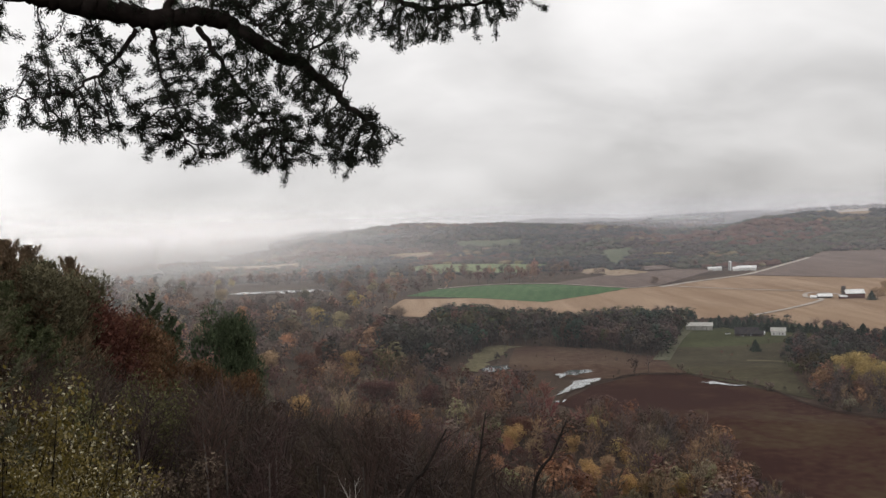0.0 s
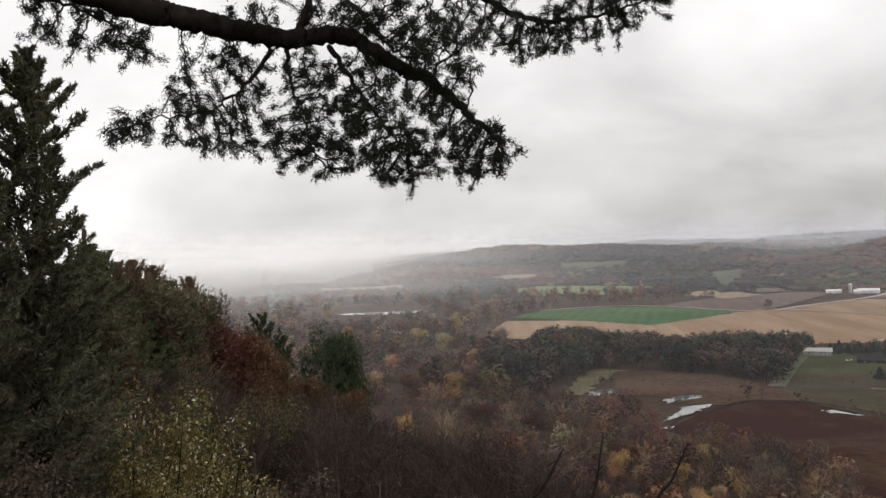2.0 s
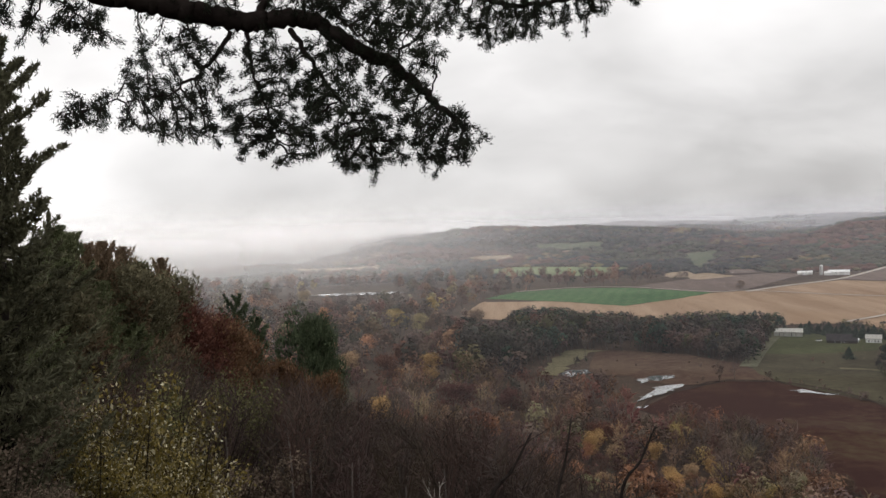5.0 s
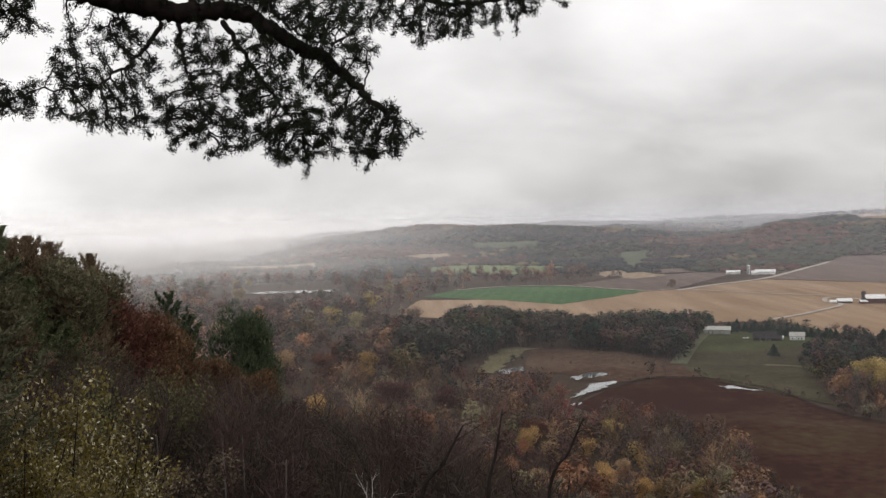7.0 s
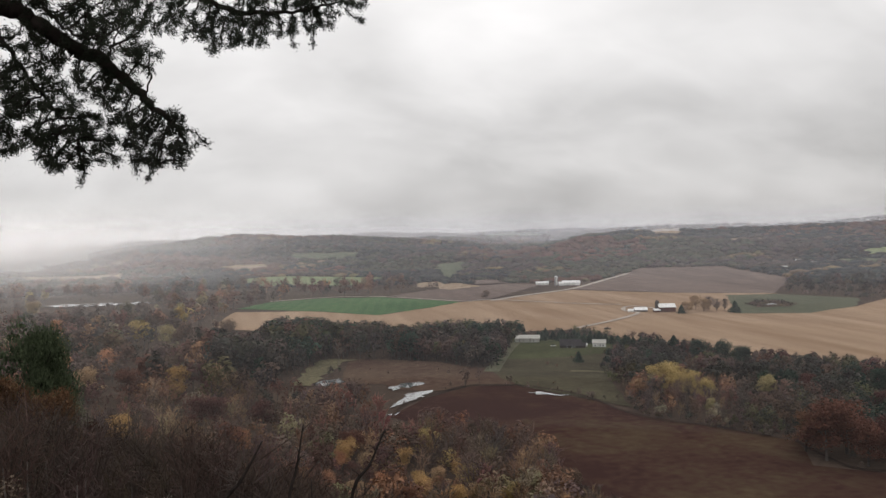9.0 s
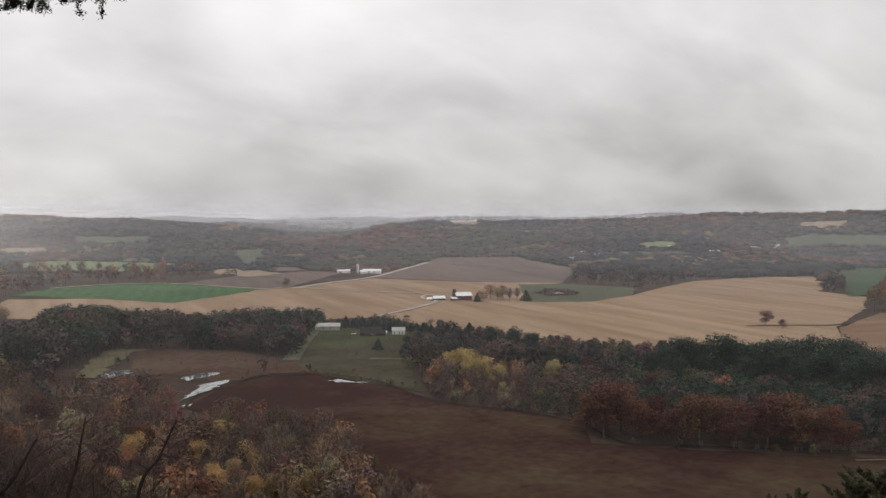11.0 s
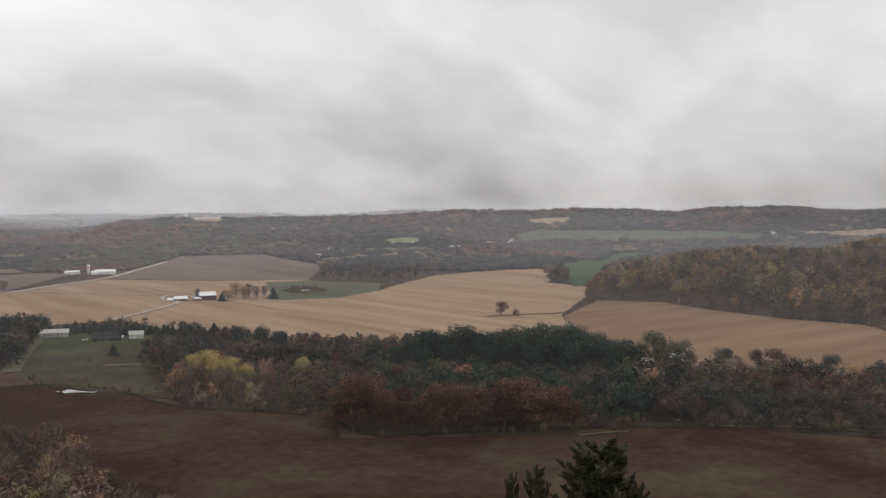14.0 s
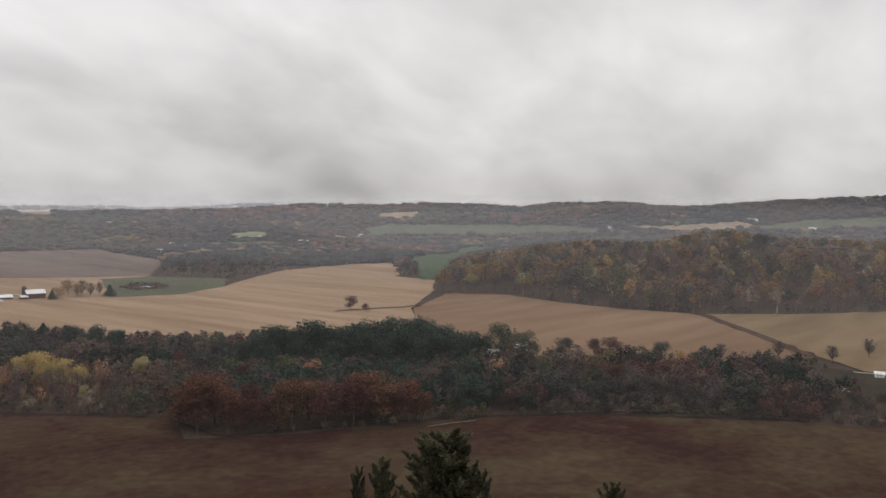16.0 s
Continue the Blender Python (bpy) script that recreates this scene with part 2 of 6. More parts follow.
M["bark"] = surface("dark_bark", (0.014, 0.011, 0.010), (0.034, 0.028, 0.025), 1.2, 14.0, bump=0.02)
M["far_bark"] = surface("grey_bark", (0.06, 0.05, 0.045), (0.12, 0.105, 0.095), 0.2, 2.0)
M["pale_bark"] = surface("pale_bark", (0.30, 0.27, 0.24), (0.5, 0.47, 0.43), 1.2, 9.0)
M["needles"] = foliage("pine_needles", (0.022, 0.026, 0.018), 0.4, 2.0)
M["wood_leaf"] = foliage("woodland_leaf", None, 0.06, 0.03, glow=0.12, fine=0.5, grain=0.55)
M["white_paint"] = surface("white_paint", (0.62, 0.62, 0.60), (0.80, 0.80, 0.78), 0.3, 3.0, rough=0.6, spec=0.3)
M["roof_white"] = surface("pale_metal_roof", (0.60, 0.60, 0.59), (0.80, 0.80, 0.79), 0.2, 1.5, rough=0.45, spec=0.4)
M["roof_tan"] = surface("weathered_tin_roof", (0.27, 0.265, 0.235), (0.38, 0.37, 0.33), 0.2, 1.5, rough=0.5, spec=0.4)
M["roof_dark"] = surface("dark_shingles", (0.030, 0.028, 0.030), (0.06, 0.055, 0.055), 0.5, 3.0)
M["red_wood"] = surface("dull_red_boards", (0.075, 0.035, 0.03), (0.13, 0.06, 0.05), 0.4, 3.0)
M["dark_wood"] = surface("dark_boards", (0.05, 0.042, 0.038), (0.09, 0.078, 0.07), 0.4, 3.0)
M["concrete"] = surface("silo_concrete", (0.26, 0.26, 0.255), (0.38, 0.38, 0.37), 0.3, 2.0)
M["window"] = surface("window_glass", (0.02, 0.022, 0.026), (0.04, 0.042, 0.046), 0.5, 2.0, rough=0.1, spec=0.5)
M["car_paint"] = surface("dark_car_paint", (0.015, 0.016, 0.02), (0.03, 0.03, 0.035), 0.5, 2.0, rough=0.3, spec=0.5)
M["rubber"] = surface("tyre_rubber", (0.012, 0.012, 0.012), (0.025, 0.025, 0.025), 1, 9)


def water_material():
    m, nt, out = nodes_of("pool_water")
    p = nt.nodes.new("ShaderNodeBsdfPrincipled")
    p.inputs["Base Color"].default_value = (0.10, 0.105, 0.105, 1)
    p.inputs["Roughness"].default_value, p.inputs["Metallic"].default_value = 0.06, 0.0
    p.inputs["IOR"].default_value = 2.1
    nz = nt.nodes.new("ShaderNodeTexNoise")
    nz.inputs["Scale"].default_value = 0.8
    geo = nt.nodes.new("ShaderNodeNewGeometry")
    nt.links.new(geo.outputs["Position"], nz.inputs["Vector"])
    bp = nt.nodes.new("ShaderNodeBump")
    bp.inputs["Strength"].default_value, bp.inputs["Distance"].default_value = 0.15, 0.03
    nt.links.new(nz.outputs[0], bp.inputs["Height"])
    nt.links.new(bp.outputs[0], p.inputs["Normal"])
    nt.links.new(p.outputs[0], out.inputs[0])
    return m


M["water"] = water_material()


HAZE_EAST = (0.53, 0.535, 0.57)


def haze_material(name, density, west, edge, pale, height):
    """A sheet that imitates mist and distance haze: it scatters the sky's light and lets the rest through; thicker in
    the western valley and in drifting patches.
    """
    m, nt, out = nodes_of(name)
    nd, ln = nt.nodes, nt.links
    geo = nd.new("ShaderNodeNewGeometry")
    sep = nd.new("ShaderNodeSeparateXYZ")
    ln.new(geo.outputs["Position"], sep.inputs[0])
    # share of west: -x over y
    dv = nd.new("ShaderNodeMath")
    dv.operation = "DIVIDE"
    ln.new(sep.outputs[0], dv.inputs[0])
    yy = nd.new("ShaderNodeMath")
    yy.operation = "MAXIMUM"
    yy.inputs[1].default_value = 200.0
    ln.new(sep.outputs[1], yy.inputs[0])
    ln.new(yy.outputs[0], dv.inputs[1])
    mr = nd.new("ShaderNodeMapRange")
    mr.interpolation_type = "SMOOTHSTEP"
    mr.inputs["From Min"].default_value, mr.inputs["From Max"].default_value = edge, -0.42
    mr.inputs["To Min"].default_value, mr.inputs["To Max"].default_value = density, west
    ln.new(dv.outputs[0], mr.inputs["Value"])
    nz = nd.new("ShaderNodeTexNoise")
    nz.inputs["Scale"].default_value, nz.inputs["Detail"].default_value = 0.0022, 3
    mp = nd.new("ShaderNodeMapping")
    mp.inputs["Scale"].default_value = (1, 1, 4)
    ln.new(geo.outputs["Position"], mp.inputs[0])
    ln.new(mp.outputs[0], nz.inputs["Vector"])
    k = nd.new("ShaderNodeMath")
    k.operation = "MULTIPLY_ADD"
    k.inputs[1].default_value, k.inputs[2].default_value = 0.5, 0.75
    ln.new(nz.outputs[0], k.inputs[0])
    # fades out at the sheet's upper edge
    top = nd.new("ShaderNodeMapRange")
    top.interpolation_type = "SMOOTHSTEP"
    top.inputs["From Min"].default_value, top.inputs["From Max"].default_value = height * 0.95, height * 0.35
    ln.new(sep.outputs[2], top.inputs["Value"])
    f1 = nd.new("ShaderNodeMath")
    f1.operation = "MULTIPLY"
    ln.new(mr.outputs[0], f1.inputs[0])
    ln.new(k.outputs[0], f1.inputs[1])
    f2 = nd.new("ShaderNodeMath")
    f2.operation, f2.use_clamp = "MULTIPLY", True
    ln.new(f1.outputs[0], f2.inputs[0])
    ln.new(top.outputs[0], f2.inputs[1])
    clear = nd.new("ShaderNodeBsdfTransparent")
    # haze tone painted by bearing: greyer blue in the east, whiter in the west
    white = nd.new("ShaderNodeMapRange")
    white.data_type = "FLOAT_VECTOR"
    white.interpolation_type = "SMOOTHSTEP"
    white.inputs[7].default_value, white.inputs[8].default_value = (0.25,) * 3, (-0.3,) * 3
    white.inputs[9].default_value, white.inputs[10].default_value = HAZE_EAST, (pale, pale * 0.99, pale * 0.985)
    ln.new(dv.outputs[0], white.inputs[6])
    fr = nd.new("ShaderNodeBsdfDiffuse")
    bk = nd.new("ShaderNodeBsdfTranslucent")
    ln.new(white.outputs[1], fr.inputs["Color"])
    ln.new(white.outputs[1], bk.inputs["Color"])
    # both added in full, so the haze is brighter than true scattering
    both = nd.new("ShaderNodeAddShader")
    ln.new(fr.outputs[0], both.inputs[0])
    ln.new(bk.outputs[0], both.inputs[1])
    mx = nd.new("ShaderNodeMixShader")
    ln.new(f2.outputs[0], mx.inputs[0])
    ln.new(clear.outputs[0], mx.inputs[1])
    ln.new(both.outputs[0], mx.inputs[2])
    ln.new(mx.outputs[0], out.inputs[0])
    return m


# ---------------------------------------------------------------- small builders


def mesh_from(name, verts, faces, mats, index=None, smooth=False, tint=None):
    me = bpy.data.meshes.new(name)
    me.from_pydata([tuple(v) for v in verts], [], [tuple(f) for f in faces]) if len(verts) < 5000 else fast_fill(me, verts, faces)
    for m in mats:
        me.materials.append(m)
    if index is not None:
        me.polygons.foreach_set("material_index", np.asarray(index, np.int32))
    if smooth:
        me.polygons.foreach_set("use_smooth", np.ones(len(me.polygons), bool))
    if tint is not None:
        at = me.attributes.new("tint", "FLOAT_COLOR", "POINT")
        at.data.foreach_set("color", np.c_[tint, np.ones(len(tint))].astype(np.float32).ravel())
    me.update()
    return me


def fast_fill(me, verts, faces):
    """Fills a mesh with many faces of one size."""
    verts, faces = np.asarray(verts, np.float32), np.asarray(faces, np.int32)
    n, k = faces.shape
    me.vertices.add(len(verts))
    me.vertices.foreach_set("co", verts.ravel())
    me.loops.add(n * k)
    me.loops.foreach_set("vertex_index", faces.ravel())
    me.polygons.add(n)
    me.polygons.foreach_set("loop_start", np.arange(0, n * k, k, dtype=np.int32))
    me.update(calc_edges=True)


def part(name, bm, material, parent, label=""):
    """One mesh object under a thing or a part, from a bmesh or a mesh."""
    if isinstance(bm, bmesh.types.BMesh):
        me = bpy.data.meshes.new(name)
        bm.to_mesh(me)
        bm.free()
        me.materials.append(material)
    else:
        me = bm
        if material:
            me.materials.append(material)
    ob = new(name, me)
    ob.parent = parent
    return tagged(ob, label=label) if label else ob


def box(w, d, h, x=0, y=0, z=0, bevel=0.0):
    bm = bmesh.new()
    bmesh.ops.create_cube(bm, size=1)
    bmesh.ops.scale(bm, vec=(w, d, h), verts=bm.verts)
    bmesh.ops.translate(bm, vec=(x, y, z + h / 2), verts=bm.verts)
    if bevel:
        bmesh.ops.bevel(bm, geom=bm.edges[:], offset=bevel, segments=1, affect="EDGES")
    return bm


def tube(points, radii, sides=8, rough=0.0, seed=0):
    """A tapered limb through the points, as vertices and quads."""
    rng = np.random.default_rng(seed)
    pts = [Vector(p) for p in points]
    verts, faces = [], []
    a = (pts[1] - pts[0]).normalized().orthogonal().normalized()
    for i, p in enumerate(pts):
        d = (pts[min(i + 1, len(pts) - 1)] - pts[max(i - 1, 0)]).normalized()
        a = (a - d * a.dot(d)).normalized()
        b = d.cross(a)
        for k in range(sides):
            t = 2 * math.pi * k / sides
            r = radii[i] * (1 + rough * rng.uniform(-1, 1))
            verts.append(p + (a * math.cos(t) + b * math.sin(t)) * r)
    for i in range(len(pts) - 1):
        for k in range(sides):
            n = (k + 1) % sides
            faces.append((i * sides + k, i * sides + n, (i + 1) * sides + n, (i + 1) * sides + k))
    top = len(pts) - 1
    verts.append(pts[-1])
    for k in range(sides):
        faces.append((top * sides + k, top * sides + (k + 1) % sides, len(verts) - 1, len(verts) - 1))
    return np.array([tuple(v) for v in verts]), np.array(faces)


def smooth_line(points, steps=6):
    """Points along a smooth curve through the given ones."""
    p = [Vector(q) for q in points]
    p = [p[0] * 2 - p[1]] + p + [p[-1] * 2 - p[-2]]
    out = []
    for i in range(1, len(p) - 2):
        for k in range(steps):
            t = k / steps
            a, b, c, d = p[i - 1], p[i], p[i + 1], p[i + 2]
            out.append(0.5 * (2 * b + (c - a) * t + (2 * a - 5 * b + 4 * c - d) * t * t + (3 * b - a - 3 * c + d) * t ** 3))
    return out + [p[-2]]


# ---------------------------------------------------------------- the lie of the land
# The valley floor is z = 0; the overlook stands 98 m above it.
TOP = 98.4
# each ridge: distance of the crest, depth of its front and back slopes, height of its woods,
# and the rise of its skyline seen from the overlook, bearing by bearing (degrees)
RIDGES = [
    (3700, 900, 900, 12, [(30, -3.2), (24, -2.35), (18, -1.34), (13.7, -1.05), (8.9, -0.63), (6.6, -0.55), (0, -0.5), (-6, -1.6)]),
    (2600, 900, 800, 12, [(24, -3.6), (19, -2.76), (14.8, -2.02), (11.9, -1.56), (8.9, -0.71), (5, -0.55), (2.4, -0.44), (-3.4, -0.6), (-10.9, -0.69), (-13.4, -0.94), (-15.5, -1.73), (-18, -2.5), (-22, -3.6)]),
    (2450, 800, 700, 12, [(-9, -3.2), (-11.8, -2.2), (-15.6, -1.66), (-18.1, -1.45), (-20.3, -0.75), (-23.1, -0.5), (-26.7, -0.3), (-31, -0.2), (-36.2, -0.3), (-40, -0.4), (-44, -0.8), (-50, -2.2)]),
]
RIDGES += [
    (4100, 900, 600, 12, [(-6, -1.3), (-12, -0.5), (-17.4, -0.37), (-24.8, -0.04), (-32.4, 0.03), (-40, 0.2), (-46, -0.5)]),
    (2950, 800, 700, 12, [(-28, -1.6), (-36.6, -0.16), (-41, 0.18), (-42.1, 0.39), (-46.6, 0.58), (-50.4, 0.72), (-54.3, 0.52), (-56.9, 0.33), (-59.2, 0.75), (-63.6, 1.11), (-66.6, 0.89), (-70.8, 0.84), (-75.7, 0.9), (-79.4, 1.27)]),
    (1350, 430, 500, 14, [(-48.5, -4.6), (-51, -4.0), (-52, -3.47), (-53.5, -2.86), (-56.2, -2.43), (-60, -2.04), (-63.7, -1.43), (-67.3, -1.13), (-70.8, -0.97), (-74.2, -1.42), (-79.5, -1.44)]),
]
EDGE = (math.sin(radians(48)), math.cos(radians(48)))


def soft(v):
    v = np.clip(v, 0, 1)
    return v * v * (3 - 2 * v)


def land(x, y):
    """The height of the ground."""
    x, y = np.asarray(x, float), np.asarray(y, float)
    r, az = np.hypot(x, y), np.degrees(np.arctan2(-x, y))
    z = 0.02 * np.maximum(r - 1500, 0) * soft((8 - az) / 14)
    for rc, front, back, trees, line in RIDGES:
        b, e = zip(*sorted(line))
        crest = 100 + rc * np.tan(np.radians(np.interp(az, b, e))) - trees
        s = np.where(r < rc, soft((r - rc + front) / front), 1 - 0.5 * soft((r - rc) / back))
        z = np.maximum(z, crest * s)
    z = z + soft((r - 1500) / 800) * 13 * (np.sin(x / 170 + 1.3) * np.cos(y / 210) + np.sin((x + y) / 90) * 0.5)
    d = x * EDGE[0] + y * EDGE[1] - 2.5
    bluff = TOP - 0.6 * np.maximum(d, 0) - 4.0 * soft((r - 3) / 13) + 1.2 * np.sin(x / 13) * np.cos(y / 17) * soft(r / 60)
    return np.maximum(z, bluff)


def around(az, r):
    return -r * math.sin(radians(az)), r * math.cos(radians(az))


def ground_sheet():
    az = np.radians(np.r_[np.arange(-95, 60, 0.75), np.arange(60, 265, 5)])
    rr = np.r_[0.004, 0.3, np.geomspace(1.2, 4950, 170)]
    a, r = np.meshgrid(az, rr)
    x, y = -r * np.sin(a), r * np.cos(a)
    v = np.stack([x, y, land(x, y)], -1).reshape(-1, 3)
    n, m = len(az), len(rr)
    i, j = np.meshgrid(np.arange(n), np.arange(m - 1))
    i, j = i.ravel(), j.ravel()
    k = (i + 1) % n
    f = np.stack([j * n + k, j * n + i, (j + 1) * n + i, (j + 1) * n + k], 1)
    me = mesh_from("ground", v, f, [M["ground"]], smooth=True)
    return tagged(new("ground", me), "brown leaf-strewn ground of the bluff and wooded valley", "ground", kind="structure")


ground_sheet()


def inside(poly, x, y):
    x, y = np.asarray(x, float), np.asarray(y, float)
    hit = np.zeros(x.shape, bool)
    for (x0, y0), (x1, y1) in zip(poly, poly[1:] + poly[:1]):
        with np.errstate(divide="ignore", invalid="ignore"):
            cut = ((y0 > y) != (y1 > y)) & (x < (x1 - x0) * (y - y0) / (y1 - y0 + 1e-12) + x0)
        hit ^= cut
    return hit


def drape(name, poly, material, lift, label, category, wobble=1.5, seed=1, every=14):
    """A patch of field laid over the ground, with a slightly uneven edge."""
    rng = np.random.default_rng(seed)
    edge = []
    for (x0, y0), (x1, y1) in zip(poly, poly[1:] + poly[:1]):
        n = max(1, int(math.hypot(x1 - x0, y1 - y0) / every))
        for k in range(n):
            t = k / n
            edge.append((x0 + (x1 - x0) * t + rng.normal(0, wobble), y0 + (y1 - y0) * t + rng.normal(0, wobble)))
    bm = bmesh.new()
    vs = [bm.verts.new((x, y, 0)) for x, y in edge]
    es = [bm.edges.new((vs[i], vs[(i + 1) % len(vs)])) for i in range(len(vs))]
    bmesh.ops.triangle_fill(bm, use_beauty=True, edges=es)
    for _ in range(6):
        long = [e for e in bm.edges if e.calc_length() > 60]
        if not long:
            break
        bmesh.ops.subdivide_edges(bm, edges=long, cuts=1)
        bmesh.ops.triangulate(bm, faces=bm.faces[:])
    co = np.array([v.co[:2] for v in bm.verts])
    zz = land(co[:, 0], co[:, 1]) + lift + 0.0006 * np.hypot(co[:, 0], co[:, 1])
    for v, z in zip(bm.verts, zz):
        v.co.z = z
    for f in bm.faces:
        if f.normal.z < 0:
            f.normal_flip()
    me = bpy.data.meshes.new(name)
    bm.to_mesh(me)
    bm.free()
    me.materials.append(material)
    return tagged(new(name, me), label, category, kind="structure")


def ribbon(name, points, width, material, lift, label, category):
    line = smooth_line([(x, y, 0) for x, y in points], 8)
    v, f = [], []
    for i, p in enumerate(line):
        d = (line[min(i + 1, len(line) - 1)] - line[max(i - 1, 0)]).normalized()
        n = Vector((-d.y, d.x, 0)) * width / 2
        for q in (p - n, p + n):
            v.append((q.x, q.y, float(land(q.x, q.y)) + lift + 0.0006 * math.hypot(q.x, q.y)))
    for i in range(len(line) - 1):
        f.append((2 * i, 2 * i + 2, 2 * i + 3, 2 * i + 1))
    return tagged(new(name, mesh_from(name, v, f, [material])), label, category, kind="structure")


FARMLAND = [(-68, 905), (-50, 1075), (10, 1200), (75, 1235), (150, 1225), (262, 1352), (400, 1425), (445, 1390), (560, 1425), (739, 1650), (899, 1590), (890, 1335),
            (700, 1075), (745, 975), (784, 962), (904, 1039), (1074, 1083), (1194, 1053), (1063, 913), (958, 845), (948, 760), (795, 642),
            (797, 622), (826, 551), (812, 399), (835, 325), (972, 185), (1000, 60), (560, 60), (600, 150), (560, 215), (490, 300), (510, 400), (430, 480), (385, 520), (340, 590), (300, 690), (290, 765),
            (205, 770), (120, 800), (50, 810), (-20, 850)]
MARSH = [(55, 444), (84, 484), (90, 490), (119, 514), (146, 508), (162, 479), (185, 432), (188, 408), (231, 344), (216, 309), (243, 286), (290, 255), (342, 227), (386, 188),
         (447, 80), (470, -60), (300, -80), (160, 50), (118, 200), (108, 272), (110, 310), (113, 345), (104, 378), (77, 412)]
REEDS = [(53, 652), (116, 614), (142, 573), (150, 515), (119, 520), (90, 500), (70, 520), (65, 537), (40, 544), (44, 588)]
LAWN = [(165, 612), (194, 690), (205, 725), (290, 725), (295, 680), (270, 628), (236, 614), (198, 606)]
FLATS = [(144, 564), (164, 611), (198, 605), (236, 613), (262, 625), (240, 590), (222, 560), (206, 500), (190, 432), (186, 436), (163, 480), (146, 508)]
BANK = [(9, 551), (20, 608), (35, 649), (46, 652), (62, 644), (44, 624), (31, 588), (20, 543)]

drape("field", [(-68, 905), (-52, 1060), (44, 1036), (112, 963), (186, 1033), (240, 1096), (286, 1114), (446, 1240), (565, 1128), (690, 1072), (600, 1045), (497, 849), (568, 826), (666, 876), (784, 962), (904, 1039), (1074, 1083), (1194, 1053), (1063, 913), (958, 845), (948, 760), (795, 642), (660, 560), (520, 415), (440, 480), (385, 520), (340, 590), (300, 690), (290, 765), (205, 770), (120, 800), (50, 810), (-20, 850)],
      M["stubble"], 0.15, "harvested tan corn stubble field with faint rows", "field")
drape("field", [(-52, 1101), (-12, 1185), (70, 1227), (150, 1211), (238, 1098), (186, 1033), (112, 963), (44, 1036)], M["clover"], 0.3, "smooth bright green winter crop field", "field")
drape("field", [(450, 1256), (488, 1307), (560, 1420), (739, 1646), (899, 1587), (883, 1331), (687, 1075), (565, 1128)], M["plough"], 0.3, "grey-brown ploughed field beside the gravel road", "field")
drape("field", [(162, 1233), (261, 1349), (396, 1422), (441, 1375), (290, 1131), (255, 1116), (238, 1104)], M["plough"], 0.3, "brown bare soil field behind the green crop", "field")
drape("field", [(607, 1067), (682, 1058), (739, 966), (666, 876), (568, 826), (497, 849)], M["meadow"], 0.35, "dull green pasture beside the farmstead", "field")
HOLLOW = [(560, 942), (603, 984), (630, 978), (621, 923), (592, 894), (556, 900)]
drape("water", [(576, 922), (586, 930), (596, 928), (590, 918)], M["water"], 0.9, "small pond in the green pasture", "water", 1.0, 9, 3)
drape("field", HOLLOW, M["ground"], 0.6, "dark weedy hollow in the green pasture", "field")
drape("field", [(660, 555), (797, 622), (826, 551), (812, 399), (827, 331), (817, 315), (631, 161), (560, 210), (500, 290), (505, 340), (533, 400), (598, 499)], M["stubble_right"], 0.15, "tan stubble field below the wooded hill", "field")
drape("field", [(835, 317), (972, 178), (1000, 60), (580, 60), (600, 120), (642, 160)], M["stubble_beyond"], 0.2, "tan stubble field beyond the ditch", "field")
drape("marsh", MARSH, M["marsh"], 0.1, "brown and maroon sedge marsh with paler patches", "marsh")
drape("marsh", REEDS, M["reeds"], 0.1, "dull reddish reed bed by the pools", "marsh")
drape("marsh", FLATS, M["rough_grass"], 0.12, "brown grass and weeds below the lawn", "marsh")
drape("lawn", LAWN, M["lawn"], 0.15, "mown green lawn round the white house", "lawn")
drape("bank", BANK, M["bank"], 0.3, "pale yellow-green grassy bank by the pools", "bank", 2.6, 5, 6)
for k, pool in enumerate([[(20, 547), (31, 562), (40, 561), (42, 550), (23, 533)], [(68, 525), (79, 535), (92, 535), (92, 528), (69, 514)],
                          [(58, 463), (68, 483), (77, 502), (94, 507), (88, 494), (76, 482), (65, 471)], [(143, 488), (155, 481), (167, 471), (161, 470), (150, 477)], [(57, 447), (61, 450), (64, 445), (60, 443)],
                          [(-330, 1236), (-271, 1262), (-190, 1262), (-168, 1236), (-237, 1212), (-304, 1216)]]):
    drape("water", pool, M["water"], 0.35, "still pool reflecting the pale sky" if k < 5 else "far misty river reach", "water", 1.7 if k < 5 else 4.0, k, 3)
ribbon("road", [(282, 1099), (350, 1168), (450, 1256), (554, 1399), (678, 1564)], 9, M["gravel"], 0.7, "pale gravel road between the fields", "road")
ribbon("road", [(-10, 1193), (70, 1234), (150, 1218), (240, 1107), (286, 1114), (362, 1031), (419, 984)], 5, M["gravel"], 0.75, "thin pale farm track across the stubble", "track")
ribbon("road", [(440, 906), (429, 955), (412, 956), (393, 915), (396, 884), (342, 825), (282, 773)], 5, M["gravel"], 0.8, "gravel drive curving to the farmstead", "drive")
ribbon("road", [(143, 560), (176, 645), (203, 706)], 11, M["track"], 0.5, "worn grassy track beside the lawn", "track")
# creek bank; its eastern end is a painted shadow line
ribbon("ditch", [(58, 441), (68, 468), (80, 483), (94, 496), (113, 514), (144, 511), (169, 481), (177, 456), (180, 424), (189, 400), (208, 380), (230, 345)], 1.6, M["wet_soil_and_shade"], 0.45, "dark winding creek bank and painted shade along the marsh", "creek")
